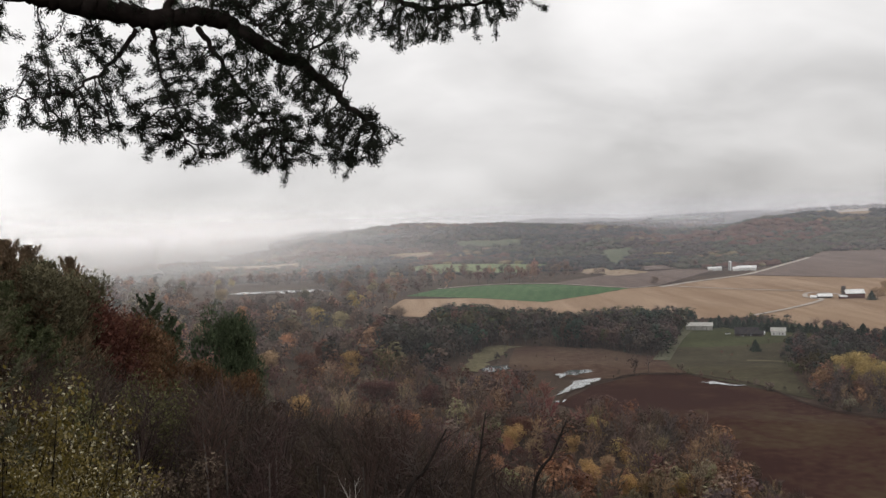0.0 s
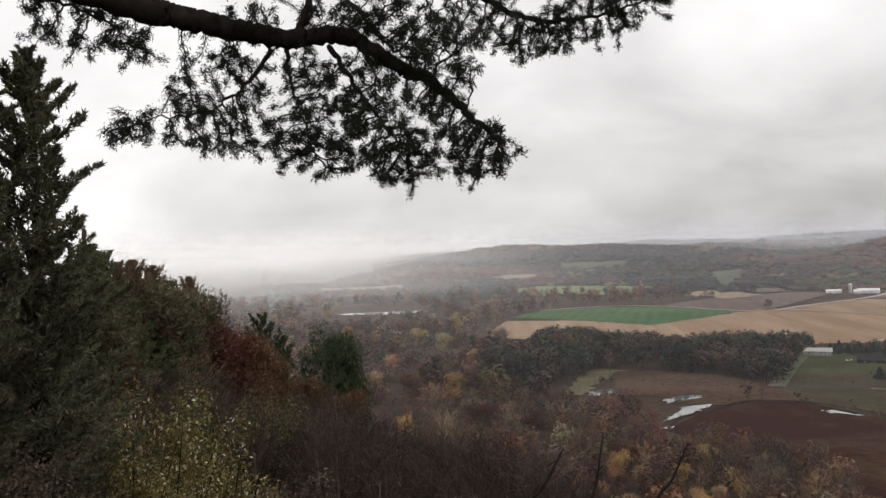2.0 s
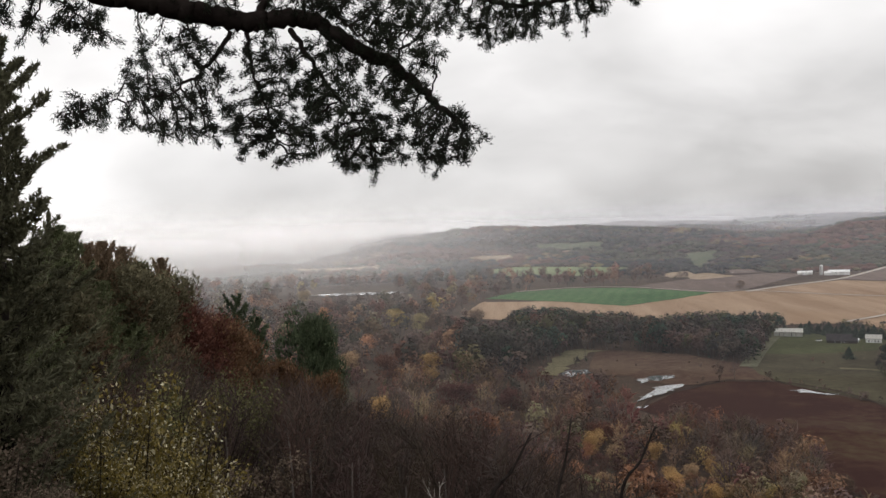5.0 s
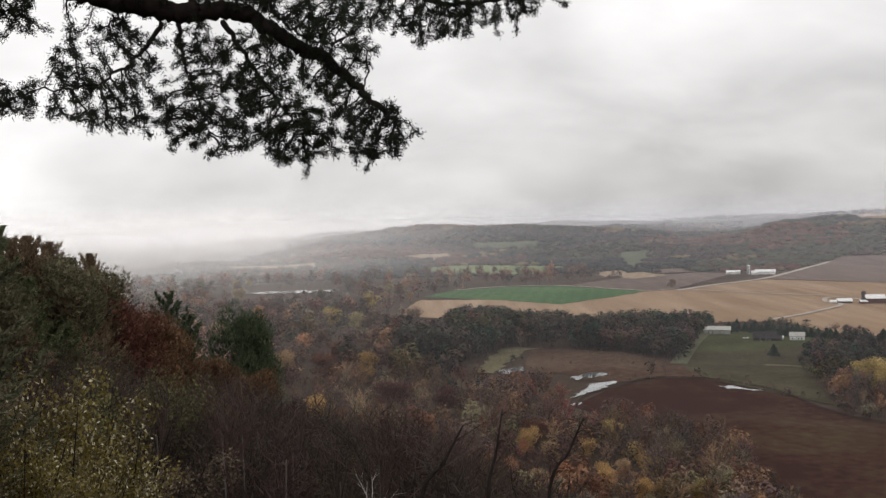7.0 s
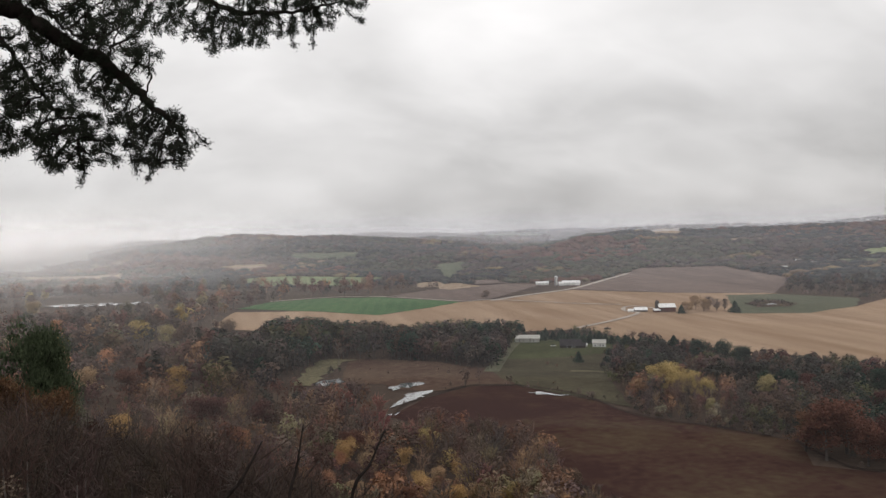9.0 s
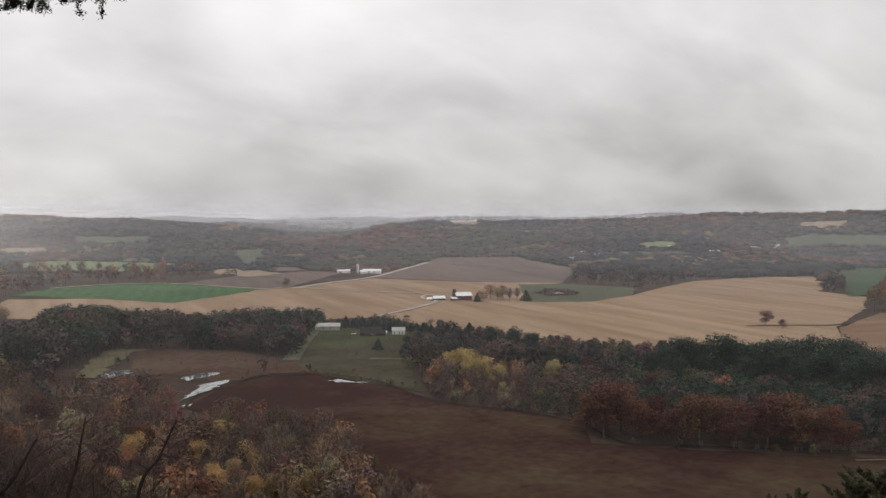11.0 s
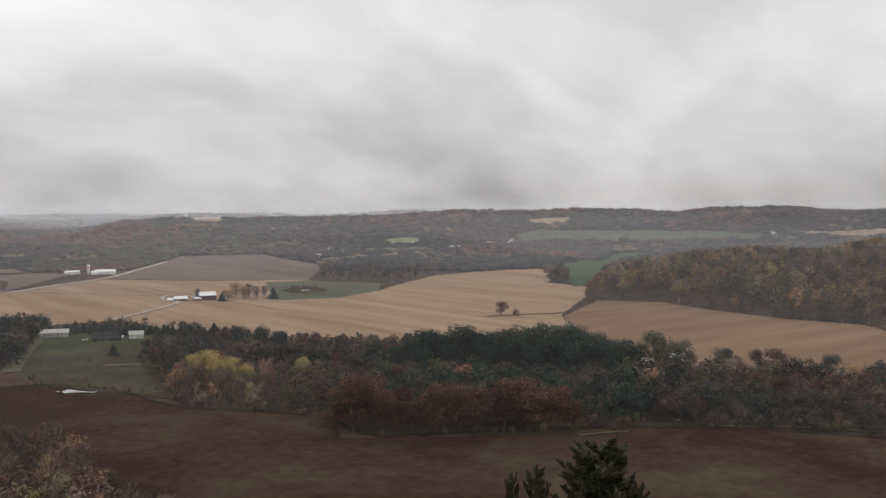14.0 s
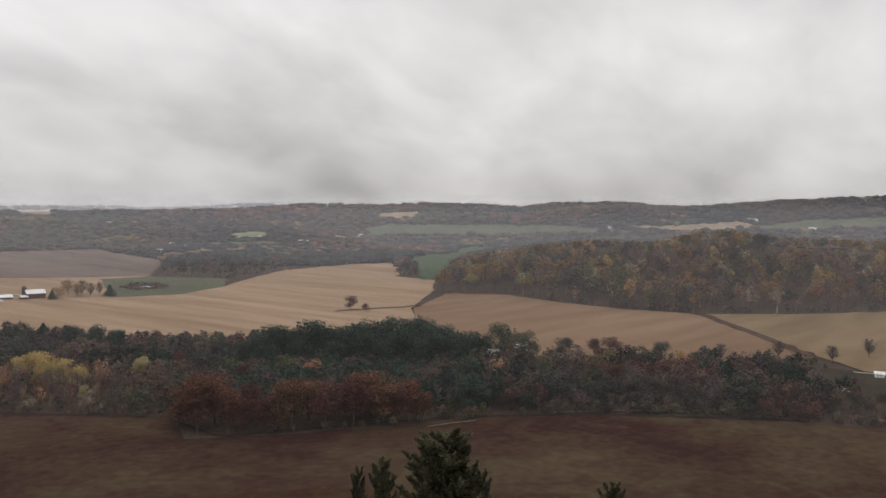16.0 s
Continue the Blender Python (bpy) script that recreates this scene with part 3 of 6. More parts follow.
# dark strip standing in for the shadow at the wood's foot
ribbon("ditch", [(230, 345), (227, 318), (229, 299), (248, 289), (282, 268), (320, 247), (363, 210), (403, 155), (435, 112)], 1.6, M["wet_soil_and_shade"], 0.45, "dark strip painted as shade between marsh and wood", "ditch")
ribbon("bank", [(300, 243), (312, 239), (324, 233)], 1.8, M["bank"], 0.42, "pale dry grass along the marsh edge", "bank")
ribbon("bank", [(366, 212), (388, 192), (408, 168), (424, 144)], 1.8, M["bank"], 0.42, "pale dry grass along the marsh edge", "bank")
ribbon("bank", [(196, 548), (214, 540), (222, 520), (216, 500)], 5, M["bank"], 0.4, "pale sedge along the creek pool", "bank")
ribbon("ditch", [(580, 590), (604, 585), (626, 579), (660, 567), (701, 575)], 5, M["hedge_soil"], 0.5, "weedy fence line across the stubble", "fence line")
ribbon("ditch", [(826, 319), (731, 237), (631, 161)], 9, M["hedge_soil"], 0.5, "dark weedy ditch between two stubble fields", "ditch")

# ---------------------------------------------------------------- trees
TINTS = {
    "grey": (0.136, 0.100, 0.087), "brown": (0.118, 0.078, 0.058), "rust": (0.150, 0.078, 0.054), "maroon": (0.125, 0.066, 0.056), "orange": (0.255, 0.135, 0.070),
    "yellow": (0.330, 0.235, 0.080), "olive": (0.098, 0.094, 0.050), "dark": (0.062, 0.057, 0.047), "conifer": (0.034, 0.050, 0.038), "brush": (0.070, 0.051, 0.043), "tan_veil": (0.260, 0.172, 0.110),
    "red_veil": (0.195, 0.105, 0.082), "brown_veil": (0.175, 0.122, 0.096), "pale_veil": (0.246, 0.205, 0.155), "peach": (0.30, 0.160, 0.10), "cream": (0.25, 0.205, 0.135),
    "hill_gold_leaf": (0.21, 0.150, 0.060), "tawny": (0.190, 0.116, 0.060), "twig": (0.116, 0.082, 0.071), "pine": (0.038, 0.056, 0.040), "weeds": (0.085, 0.078, 0.048), "hill": (0.070, 0.053, 0.048), "hill_dark": (0.038, 0.041, 0.041), "hill_red": (0.112, 0.060, 0.046), "hill_gold": (0.165, 0.118, 0.068), "hill_olive": (0.066, 0.066, 0.046),
}


def leaf_quads(rng, centers, out, size, long=1.0, flat=0.95):
    """Small rhombic leaves at the centers, tilted about their outward directions."""
    n = len(centers)
    a = rng.normal(size=(n, 3))
    a -= (a * out).sum(1, keepdims=True) * out * flat
    a /= np.linalg.norm(a, axis=1, keepdims=True)
    b = np.cross(out + rng.normal(0, 0.35 + 0.6 * (1 - flat), (n, 3)), a)
    b /= np.linalg.norm(b, axis=1, keepdims=True) + 1e-9
    s = (size * rng.uniform(0.6, 1.4, n))[:, None]
    v = np.stack([centers - a * s * long, centers + b * s * 0.6, centers + a * s * long, centers - b * s * 0.6], 1).reshape(-1, 3)
    k = np.arange(n)[:, None] * 4
    return v, np.r_[k + [0, 1, 2], k + [0, 2, 3]].reshape(-1, 3)


def slivers(rng, start, end, width):
    """Thin twigs from start to end."""
    d = end - start
    w = np.cross(d, rng.normal(size=d.shape))
    w = w / (np.linalg.norm(w, axis=1, keepdims=True) + 1e-9) * width
    v = np.stack([start - w, start + w, end], 1).reshape(-1, 3)
    return v, np.arange(len(v)).reshape(-1, 3)


def crown(kind, rng, n, size):
    """Leaves or twigs of a tree one metre high: vertices and triangles."""
    if kind in PLUMES:
        return plumes(rng, kind, n, size)
    if kind == "conifer":
        z = 0.12 + 0.88 * rng.random(n) ** 1.25
        layer = np.round(z * 11) / 11 + rng.normal(0, 0.012, n)
        reach = 0.33 * np.maximum(1.02 - layer, 0.01) ** 0.8 * (0.75 + 0.5 * rng.random(n)) * (1 - 0.25 * np.cos(z * 60))
        t = rng.uniform(0, 2 * np.pi, n)
        rad = reach * np.sqrt(rng.uniform(0.15, 1, n))
        c = np.stack([rad * np.cos(t), rad * np.sin(t), layer - rad * 0.35], 1)
        o = np.stack([np.cos(t), np.sin(t), 0.3 + 0 * t], 1)
        return leaf_quads(rng, c, o, size, 1.3)
    if kind == "bare":
        m = max(6, n // 12)
        t, z = rng.uniform(0, 2 * np.pi, m), rng.uniform(0.45, 1.0, m)
        rad = 0.26 * np.sqrt(np.clip(1 - ((z - 0.62) / 0.40) ** 2, 0.05, 1)) * rng.uniform(0.4, 1.0, m)
        ends = np.stack([rad * np.cos(t), rad * np.sin(t), z], 1)
        starts = np.stack([0 * t, 0 * t, np.clip(z - 0.22 - rad * 0.7, 0.2, 0.8)], 1)
        v1, f1 = slivers(rng, starts, ends, min(0.007, size * 0.3))
        pick = rng.integers(0, m, n)
        along = rng.uniform(0.35, 1.0, (n, 1))
        p = starts[pick] + (ends[pick] - starts[pick]) * along
        dr = (ends[pick] - starts[pick]) / (np.linalg.norm(ends[pick] - starts[pick], axis=1, keepdims=True) + 1e-9) + rng.normal(0, 0.75, (n, 3))
        v2, f2 = slivers(rng, p, p + dr * rng.uniform(0.04, 0.10, (n, 1)), size * 0.16)
        return np.r_[v1, v2], np.r_[f1, f2 + len(v1)]
    # broad crowns of several clumps
    fine = n > 1200
    wide, lowz = {"round": (0.42, 0.10), "shrub": (0.42, 0.05), "dome": (0.38, 0.10), "far": (1.3, 0.1)}[kind]
    if not fine:
        return clumps(rng, n, size, wide)
    m = {"round": 21, "shrub": 16, "dome": 40}[kind]
    bz = rng.uniform(lowz + 0.15, 0.80, m)
    bt = rng.uniform(0, 2 * np.pi, m)
    br = wide * np.sqrt(np.clip(1 - ((bz - 0.5) / 0.5) ** 2, 0.1, 1)) * rng.uniform(0.1, 0.7, m)
    bs = wide * (rng.uniform(0.26, 0.50, m) if kind == "round" else rng.uniform(0.22, 0.42, m))
    blob = np.stack([br * np.cos(bt), br * np.sin(bt), bz], 1)
    k = rng.choice(m, n, p=bs ** 2 / (bs ** 2).sum())
    o = rng.normal(size=(n, 3))
    o /= np.linalg.norm(o, axis=1, keepdims=True)
    spill = (0.88, 1.06) if kind == "dome" else (0.75, 1.25)
    c = blob[k] + o * (bs[k] * rng.uniform(0.3, 1.0, n) ** 0.5 * rng.uniform(*spill, n))[:, None] * [1, 1, 0.8]
    c[:, 2] = np.clip(c[:, 2] / c[:, 2].max() * (1 - size * 0.6), 0.03, 1.0)
    if kind == "dome":
        # sprays of foliage over the dark inner twigs
        v, f = sprays(rng, c, o, size)
        n2 = n // 3
        k2 = rng.choice(m, n2, p=bs ** 2 / (bs ** 2).sum())
        deep = np.c_[blob[k2, :2], blob[k2, 2] / (blob[:, 2] + bs * 0.8).max()] + o[:n2] * (bs[k2] * 0.5)[:, None]
        v2, f2 = leaf_quads(rng, deep, o[:n2], size * 2.5, 1.0, flat=0.2)
        return np.r_[v, v2], np.r_[f, f2 + len(v)]
    return leaf_quads(rng, c, o, size, 1.0, flat=0.4)


def sprays(rng, c, o, size):
    """Narrow upswept tips of foliage."""
    a = o * [0.7, 0.7, 0.35] + rng.normal(0, 0.35, o.shape) + [0, 0, 0.75]
    a /= np.linalg.norm(a, axis=1, keepdims=True)
    w = np.cross(a, rng.normal(size=a.shape))
    w /= np.linalg.norm(w, axis=1, keepdims=True) + 1e-9
    s = (size * rng.uniform(0.6, 1.5, len(c)))[:, None]
    v = np.stack([c - a * s * 1.3, c + w * s * 0.5, c + a * s * 2.0, c - w * s * 0.5], 1).reshape(-1, 3)
    k = np.arange(len(c))[:, None] * 4
    return v, np.r_[k + [0, 1, 2], k + [0, 2, 3]].reshape(-1, 3)


def icosphere(level):
    bm = bmesh.new()
    bmesh.ops.create_icosphere(bm, subdivisions=level, radius=1)
    bm.verts.ensure_lookup_table()
    v, f = np.array([p.co[:] for p in bm.verts]), np.array([[p.index for p in q.verts] for q in bm.faces])
    bm.free()
    return v, f


ICO = icosphere(1)


def clumps(rng, n, size, wide):
    """A far crown one metre high. The farthest are one low mass with ragged leaves; the others carry all their leaves and twigs loose,
    thick at the ends of the boughs and thin between them, so that the crown has an uneven outline and gaps."""
    if n < 20:
        v, f = ICO
        body = np.array([0, 0, 0.30]) + v * (wide * 0.75 * rng.uniform(0.6, 1.1, len(v)))[:, None] * [1, 1, 0.5]
        mid, rad, tall, k = np.array([[0, 0, 0.30]]), np.array([wide * 0.75]), np.array([0.5]), np.zeros(n, int)
    else:
        body, f = np.zeros((0, 3)), np.zeros((0, 3), int)
        m = 7 if n > 90 else 5
        t = rng.uniform(0, 6.28) + np.arange(m) * 2.4
        off = wide * np.r_[0.1, rng.uniform(0.25, 0.75, m - 1)]
        mid = np.stack([off * np.cos(t), off * np.sin(t), np.r_[0.76, rng.uniform(0.25, 0.72, m - 1)]], 1)
        rad, tall = wide * np.r_[0.40, rng.uniform(0.26, 0.50, m - 1)], rng.uniform(1.2, 1.9, m)
        k = rng.choice(m, n, p=rad ** 2 / (rad ** 2).sum())
    o = rng.normal(size=(n, 3))
    o[:, 2] = o[:, 2] * 0.9 + 0.3
    o /= np.linalg.norm(o, axis=1, keepdims=True)
    reach = rng.uniform(0.7, 1.25, n) if n < 20 else 1.12 * rng.uniform(0.08, 1.0, n) ** 0.28
    c = mid[k] + o * (rad[k] * reach)[:, None] * np.stack([np.ones(n), np.ones(n), tall[k]], 1)
    a = rng.normal(size=(n, 3))
    a -= (a * o).sum(1, keepdims=True) * o * 0.97
    a[:, 2] += 0.0 if n < 20 else 0.1
    a /= np.linalg.norm(a, axis=1, keepdims=True)
    w = np.cross(o + rng.normal(0, 0.18, o.shape), a)
    s = (size * rng.uniform(0.5, 1.5, n))[:, None]
    leaf = np.stack([c + a * s * 1.3, c - a * s * 0.6 + w * s * 0.6, c - a * s * 0.6 - w * s * 0.6], 1).reshape(-1, 3)
    allv = np.r_[body, leaf]
    if n >= 20:
        allv[:, 2] = np.clip(allv[:, 2] / np.percentile(allv[:, 2], 99.5), 0.02, 1.05)
    return allv, np.r_[f, np.arange(n * 3).reshape(-1, 3) + len(body)]


# limbs, side sprays a limb, lowest limb, reach at the foot, taper, rise in degrees low and high, curl, spray length, spread of a tuft
PLUMES = {
    "plume_cedar": (100, 8, 0.06, 0.20, 0.60, 5, 40, 0.25, 0.36, 0.6),
    "plume_pine": (44, 6, 0.30, 0.30, 0.60, 0, 40, 0.30, 0.36, 0.9),
    "plume_candle": (60, 7, 0.40, 0.22, 0.55, 25, 60, 0.22, 0.40, 0.7),
}


def plumes(rng, kind, n, size):
    """An evergreen crown one metre high: limbs off the trunk, each with side sprays that carry narrow leaves or needles."""
    limbs_n, subs, low, reach, taper, rise0, rise1, curl, spray, spread = PLUMES[kind]
    z = low + (0.985 - low) * (np.arange(limbs_n) + rng.uniform(0, 1, limbs_n)) / limbs_n
    t = np.arange(limbs_n) * 2.4 + rng.normal(0, 0.3, limbs_n)
    long = (reach * np.clip((1 - z) / (1 - low), 0, 1) ** taper + 0.018) * rng.uniform(0.55, 1.2, limbs_n)
    rise = np.radians(rise0 + (rise1 - rise0) * (z - low) / (1 - low) + rng.normal(0, 8, limbs_n))
    out = np.stack([np.cos(t) * np.cos(rise), np.sin(t) * np.cos(rise), np.sin(rise)], 1)
    side = np.stack([-np.sin(t), np.cos(t), 0 * t], 1)
    q = np.clip((np.arange(subs)[None] + rng.uniform(0, 1, (limbs_n, subs))) / subs, 0.12, 1)
    start = np.stack([0 * z, 0 * z, z - 0.3 * long * np.sin(rise)], 1)[:, None] + out[:, None] * (q * long[:, None])[..., None] + np.array([0, 0, 1.0]) * (curl * q ** 2 * long[:, None])[..., None]
    sign = np.where(np.arange(subs) % 2, 1.0, -1.0)[None] * rng.uniform(0.2, 0.9, (limbs_n, subs)) * (q < 0.93)
    way = out[:, None] * 0.8 + side[:, None] * sign[..., None] + np.array([0, 0, 0.35]) + rng.normal(0, 0.18, (limbs_n, subs, 3))
    way /= np.linalg.norm(way, axis=2, keepdims=True)
    reach_sub = spray * long[:, None] * (1.05 - 0.55 * q) * rng.uniform(0.6, 1.3, (limbs_n, subs)) + 0.012
    u = rng.uniform(0.05, 1, (limbs_n, subs, n)) ** 0.8
    c = start[:, :, None] + way[:, :, None] * (u * reach_sub[..., None])[..., None]
    c = c + rng.normal(0, 1, c.shape) * (0.15 * reach_sub[..., None] * (1.1 - u))[..., None]
    d = way[:, :, None] * 0.8 + rng.normal(0, spread, c.shape) + np.array([0, 0, 0.25])
    c, d = c.reshape(-1, 3), d.reshape(-1, 3)
    d /= np.linalg.norm(d, axis=1, keepdims=True)
    w = np.cross(d, rng.normal(size=d.shape))
    w /= np.linalg.norm(w, axis=1, keepdims=True) + 1e-9
    s = (size * rng.uniform(0.6, 1.5, len(c)))[:, None]
    v = np.stack([c - d * s * 0.6, c + w * s * 0.28, c + d * s * 1.5, c - w * s * 0.28], 1).reshape(-1, 3)
    k = np.arange(len(c))[:, None] * 4
    v[:, 2] = np.clip(v[:, 2], 0.02, 1.02)
    return v, np.r_[k + [0, 1, 2], k + [0, 2, 3]].reshape(-1, 3)


def stem(kind, rng, sides=4):
    """The trunk and some limbs of a tree one metre high: vertices and triangles."""
    lean = rng.normal(0, 0.02, 2)
    h = {"conifer": 0.95, "bare": 0.8, "round": 0.62, "shrub": 0.4, "dome": 0.7, "far": 0.3, "plume_cedar": 0.97, "plume_pine": 0.95, "plume_candle": 0.95}[kind]
    r = {"far": 0.02, "dome": 0.016, "conifer": 0.012, "bare": 0.012, "round": 0.016, "shrub": 0.012, "plume_cedar": 0.013, "plume_pine": 0.014, "plume_candle": 0.012}[kind]
    v, q = tube([(0, 0, -0.03), (lean[0] * 0.4, lean[1] * 0.4, h * 0.5), (lean[0], lean[1], h)], [r * 1.25, r * 0.8, r * 0.3], sides)
    tri = np.r_[q[:, [0, 1, 2]], q[:, [0, 2, 3]]]
    tri = tri[(tri[:, 0] != tri[:, 1]) & (tri[:, 1] != tri[:, 2]) & (tri[:, 2] != tri[:, 0])]
    return v, tri


def pickmix(rng, mix, n):
    names = list(mix)
    p = np.array([mix[k] for k in names], float)
    return np.array(names)[rng.choice(len(names), n, p=p / p.sum())]


KIND_OF = {"twig": "round", "grey": "bare", "brush": "bare", "hill": "far", "hill_dark": "far", "hill_red": "far", "hill_gold": "far", "hill_olive": "far", "brown": "round", "rust": "round", "maroon": "round", "orange": "round", "yellow": "round", "olive": "round", "dark": "round", "hill_gold_leaf": "round", "tawny": "round", "conifer": "conifer", "pine": "round", "peach": "round", "cream": "round", "weeds": "bare", "tan_veil": "bare", "red_veil": "bare", "brown_veil": "bare", "pale_veil": "bare"}


def stands(rng, x, y, cell, mix, share=0.62):
    """Species in patches: most trees of one patch are of its own species."""
    cx, cy = np.floor(x / cell + 0.35 * np.sin(y / cell)), np.floor(y / cell + 0.35 * np.sin(x / cell * 1.3))
    key = ((cx * 7919 + cy * 104729) % 4096).astype(int)
    own = pickmix(rng, mix, 4096)[key]
    return np.where(rng.random(len(x)) < share, own, pickmix(rng, mix, len(x)))


def woods(name, x, y, species, heights, leaves, size, label, seed, variants=5, girth=1.0):
    """Many trees as one mesh: a stand of woodland, each tree with a trunk and a crown of its own."""
    rng = np.random.default_rng(seed)
    V, F, I, T = [], [], [], []
    base = 0
    z = land(x, y)
    for kind in sorted(set(KIND_OF[s] for s in species)):
        mask_kind = np.array([KIND_OF[s] == kind for s in species])
        for k in range(variants):
            which = 1 if kind in ("bare", "conifer") else 0
            cv, cf = crown(kind, rng, leaves[which], size[which])
            sv, sf = stem(kind, rng, 3) if kind != "far" else (np.zeros((0, 3)), np.zeros((0, 3), int))
            pv = np.r_[cv, sv]
            pf = np.r_[cf, sf + len(cv)]
            pi = np.r_[np.zeros(len(cf), int), np.ones(len(sf), int)]
            idx = np.where(mask_kind & (np.arange(len(x)) % variants == k))[0]
            if not len(idx):
                continue
            t = rng.uniform(0, 2 * np.pi, len(idx))
            h = heights[idx]
            wd = h * rng.uniform(0.85, 1.35, len(idx)) * girth
            X = (pv[None, :, 0] * np.cos(t)[:, None] - pv[None, :, 1] * np.sin(t)[:, None]) * wd[:, None] + x[idx][:, None]
            Y = (pv[None, :, 0] * np.sin(t)[:, None] + pv[None, :, 1] * np.cos(t)[:, None]) * wd[:, None] + y[idx][:, None]
            # slimmer crowns sit higher on longer trunks
            lift = np.where(pv[:, 2] > 0.02, 1 - girth, 0.0)
            Z = (pv[None, :, 2] * girth + lift[None]) * h[:, None] + z[idx][:, None]
            V.append(np.stack([X, Y, Z], -1).reshape(-1, 3))
            F.append((pf[None] + (np.arange(len(idx)) * len(pv))[:, None, None] + base).reshape(-1, 3))
            I.append(np.tile(pi, len(idx)))
            tint = np.array([TINTS[species[i]] for i in idx]) * (1 + rng.uniform(-1, 1, (len(idx), 1)) * (0.06 if kind == "far" else 0.3)) * (1 + rng.normal(0, 0.05, (len(idx), 3)))
            T.append(np.repeat(np.clip(tint, 0.01, 0.8), len(pv), 0))
            base += len(idx) * len(pv)
    me = mesh_from(name, np.concatenate(V), np.concatenate(F), [M["wood_leaf"], M["far_bark"]], np.concatenate(I), True, np.concatenate(T))
    return tagged(new(name, me), label, "woodland", kind="stuff")


YARD = [(514, 132), (552, 150), (594, 140), (600, 118), (582, 62), (514, 62), (508, 100)]
drape("ground", YARD, M["yard_grass"], 0.3, "rough grassy yard beside the lane", "yard", 2.0, 4)
ribbon("road", [(590, 126), (593, 112), (596, 92), (599, 64)], 2.2, M["gravel"], 0.5, "pale gravel lane along the field edge", "lane")
OPEN = [FARMLAND, MARSH, REEDS, LAWN, BANK, FLATS, YARD]


def open_ground(x, y):
    hit = np.zeros(np.shape(x), bool)
    for poly in OPEN:
        hit |= inside(poly, x, y)
    return hit


def spread(az0, az1, r0, r1, da, dr, seed):
    """Jittered planting over a sector; the spacing grows with the distance."""
    rng = np.random.default_rng(seed)
    a, q = np.meshgrid(np.arange(az0, az1, np.degrees(da)), np.arange(math.log(r0), math.log(r1), dr))
    a = a + rng.uniform(-0.5, 0.5, a.shape) * np.degrees(da)
    q = q + rng.uniform(-0.5, 0.5, q.shape) * dr
    r = np.exp(q).ravel()
    a = np.radians(a.ravel())
    return -r * np.sin(a), r * np.cos(a), r, np.degrees(a)


def patchy(x, y, scale, shift=0.0):
    return 0.5 + 0.25 * (np.sin(x / scale + shift) + np.cos(y / scale * 1.3 + shift * 2)) + 0.15 * np.sin((x - y) / scale * 2.1 + shift)


def meets(az, el):
    """Where a line of sight from the overlook comes down on the land, for placing things on the far slopes."""
    r = np.geomspace(200, 4700, 1500)
    x, y = -r * math.sin(radians(az)), r * math.cos(radians(az))
    under = np.where(100 + r * math.tan(radians(el)) <= land(x, y))[0]
    k = under[0] if len(under) else len(r) - 1
    return float(x[k]), float(y[k])


FAR_FIELDS = [
    ([(-43.98, -1.17), (-48.15, -0.96), (-56.19, -0.9), (-62.96, -1.07), (-64.8, -1.3), (-56.2, -1.51), (-48.54, -1.64)], "pasture", "broad pale green far hayfield"),
    ([(-64.06, -0.79), (-70.79, -0.36), (-72.5, -0.65), (-65.52, -0.98)], "stubble_far", "pale tan far stubble field"),
    ([(-72.16, -0.69), (-75.44, -0.19), (-79.42, -0.01), (-79.44, -0.56), (-72.51, -0.86)], "pasture", "pale green far hillside field"),
    ([(-47.38, -0.24), (-50.24, -0.08), (-50.25, -0.54), (-47.76, -0.58)], "stubble_far", "small brownish far hill field"),
    ([(2.86, -3.3), (0.55, -3.14), (-7.07, -3.4), (-5.55, -3.86), (1.33, -3.77)], "bright_pasture", "light green pasture below the misty hill"),
    ([(-0.84, -1.6), (-5.61, -1.61), (-5.22, -2.02), (-1.02, -1.99)], "pasture", "dull green field high on the misty hill"),
]
FAR_FIELDS += [
    ([(-24.77, -0.42), (-27.24, -0.35), (-27.05, -0.65), (-24.96, -0.69)], "stubble_far", "pale far ridge field"),
    ([(-13.85, -0.55), (-17.38, -0.45), (-18.1, -0.71), (-14.19, -0.88)], "pasture", "pale far ridge pasture"),
    ([(-10.05, -3.94), (-12.25, -3.86), (-13.69, -4.06), (-11.51, -4.3)], "stubble_far", "small tan field behind the green crop"),
    ([(16.72, -2.64), (9.87, -2.66), (9.12, -2.92), (14.47, -3.02)], "stubble_far", "pale misty field in the western valley"),
    ([(-48.89, -3.38), (-50.57, -3.03), (-53.61, -2.43), (-55.69, -2.36), (-54.6, -2.75), (-53.44, -3.05), (-52.5, -3.4), (-51.46, -4.53), (-50.62, -4.75), (-50.15, -4.46), (-50.22, -4.07)], "dull_clover", "strip of green crop along the wooded hill"),
    ([(-10.41, -2.53), (-12.61, -2.42), (-12.43, -2.93), (-11.74, -3.56), (-11.24, -3.48)], "pasture", "narrow green clearing between far woods"),
]
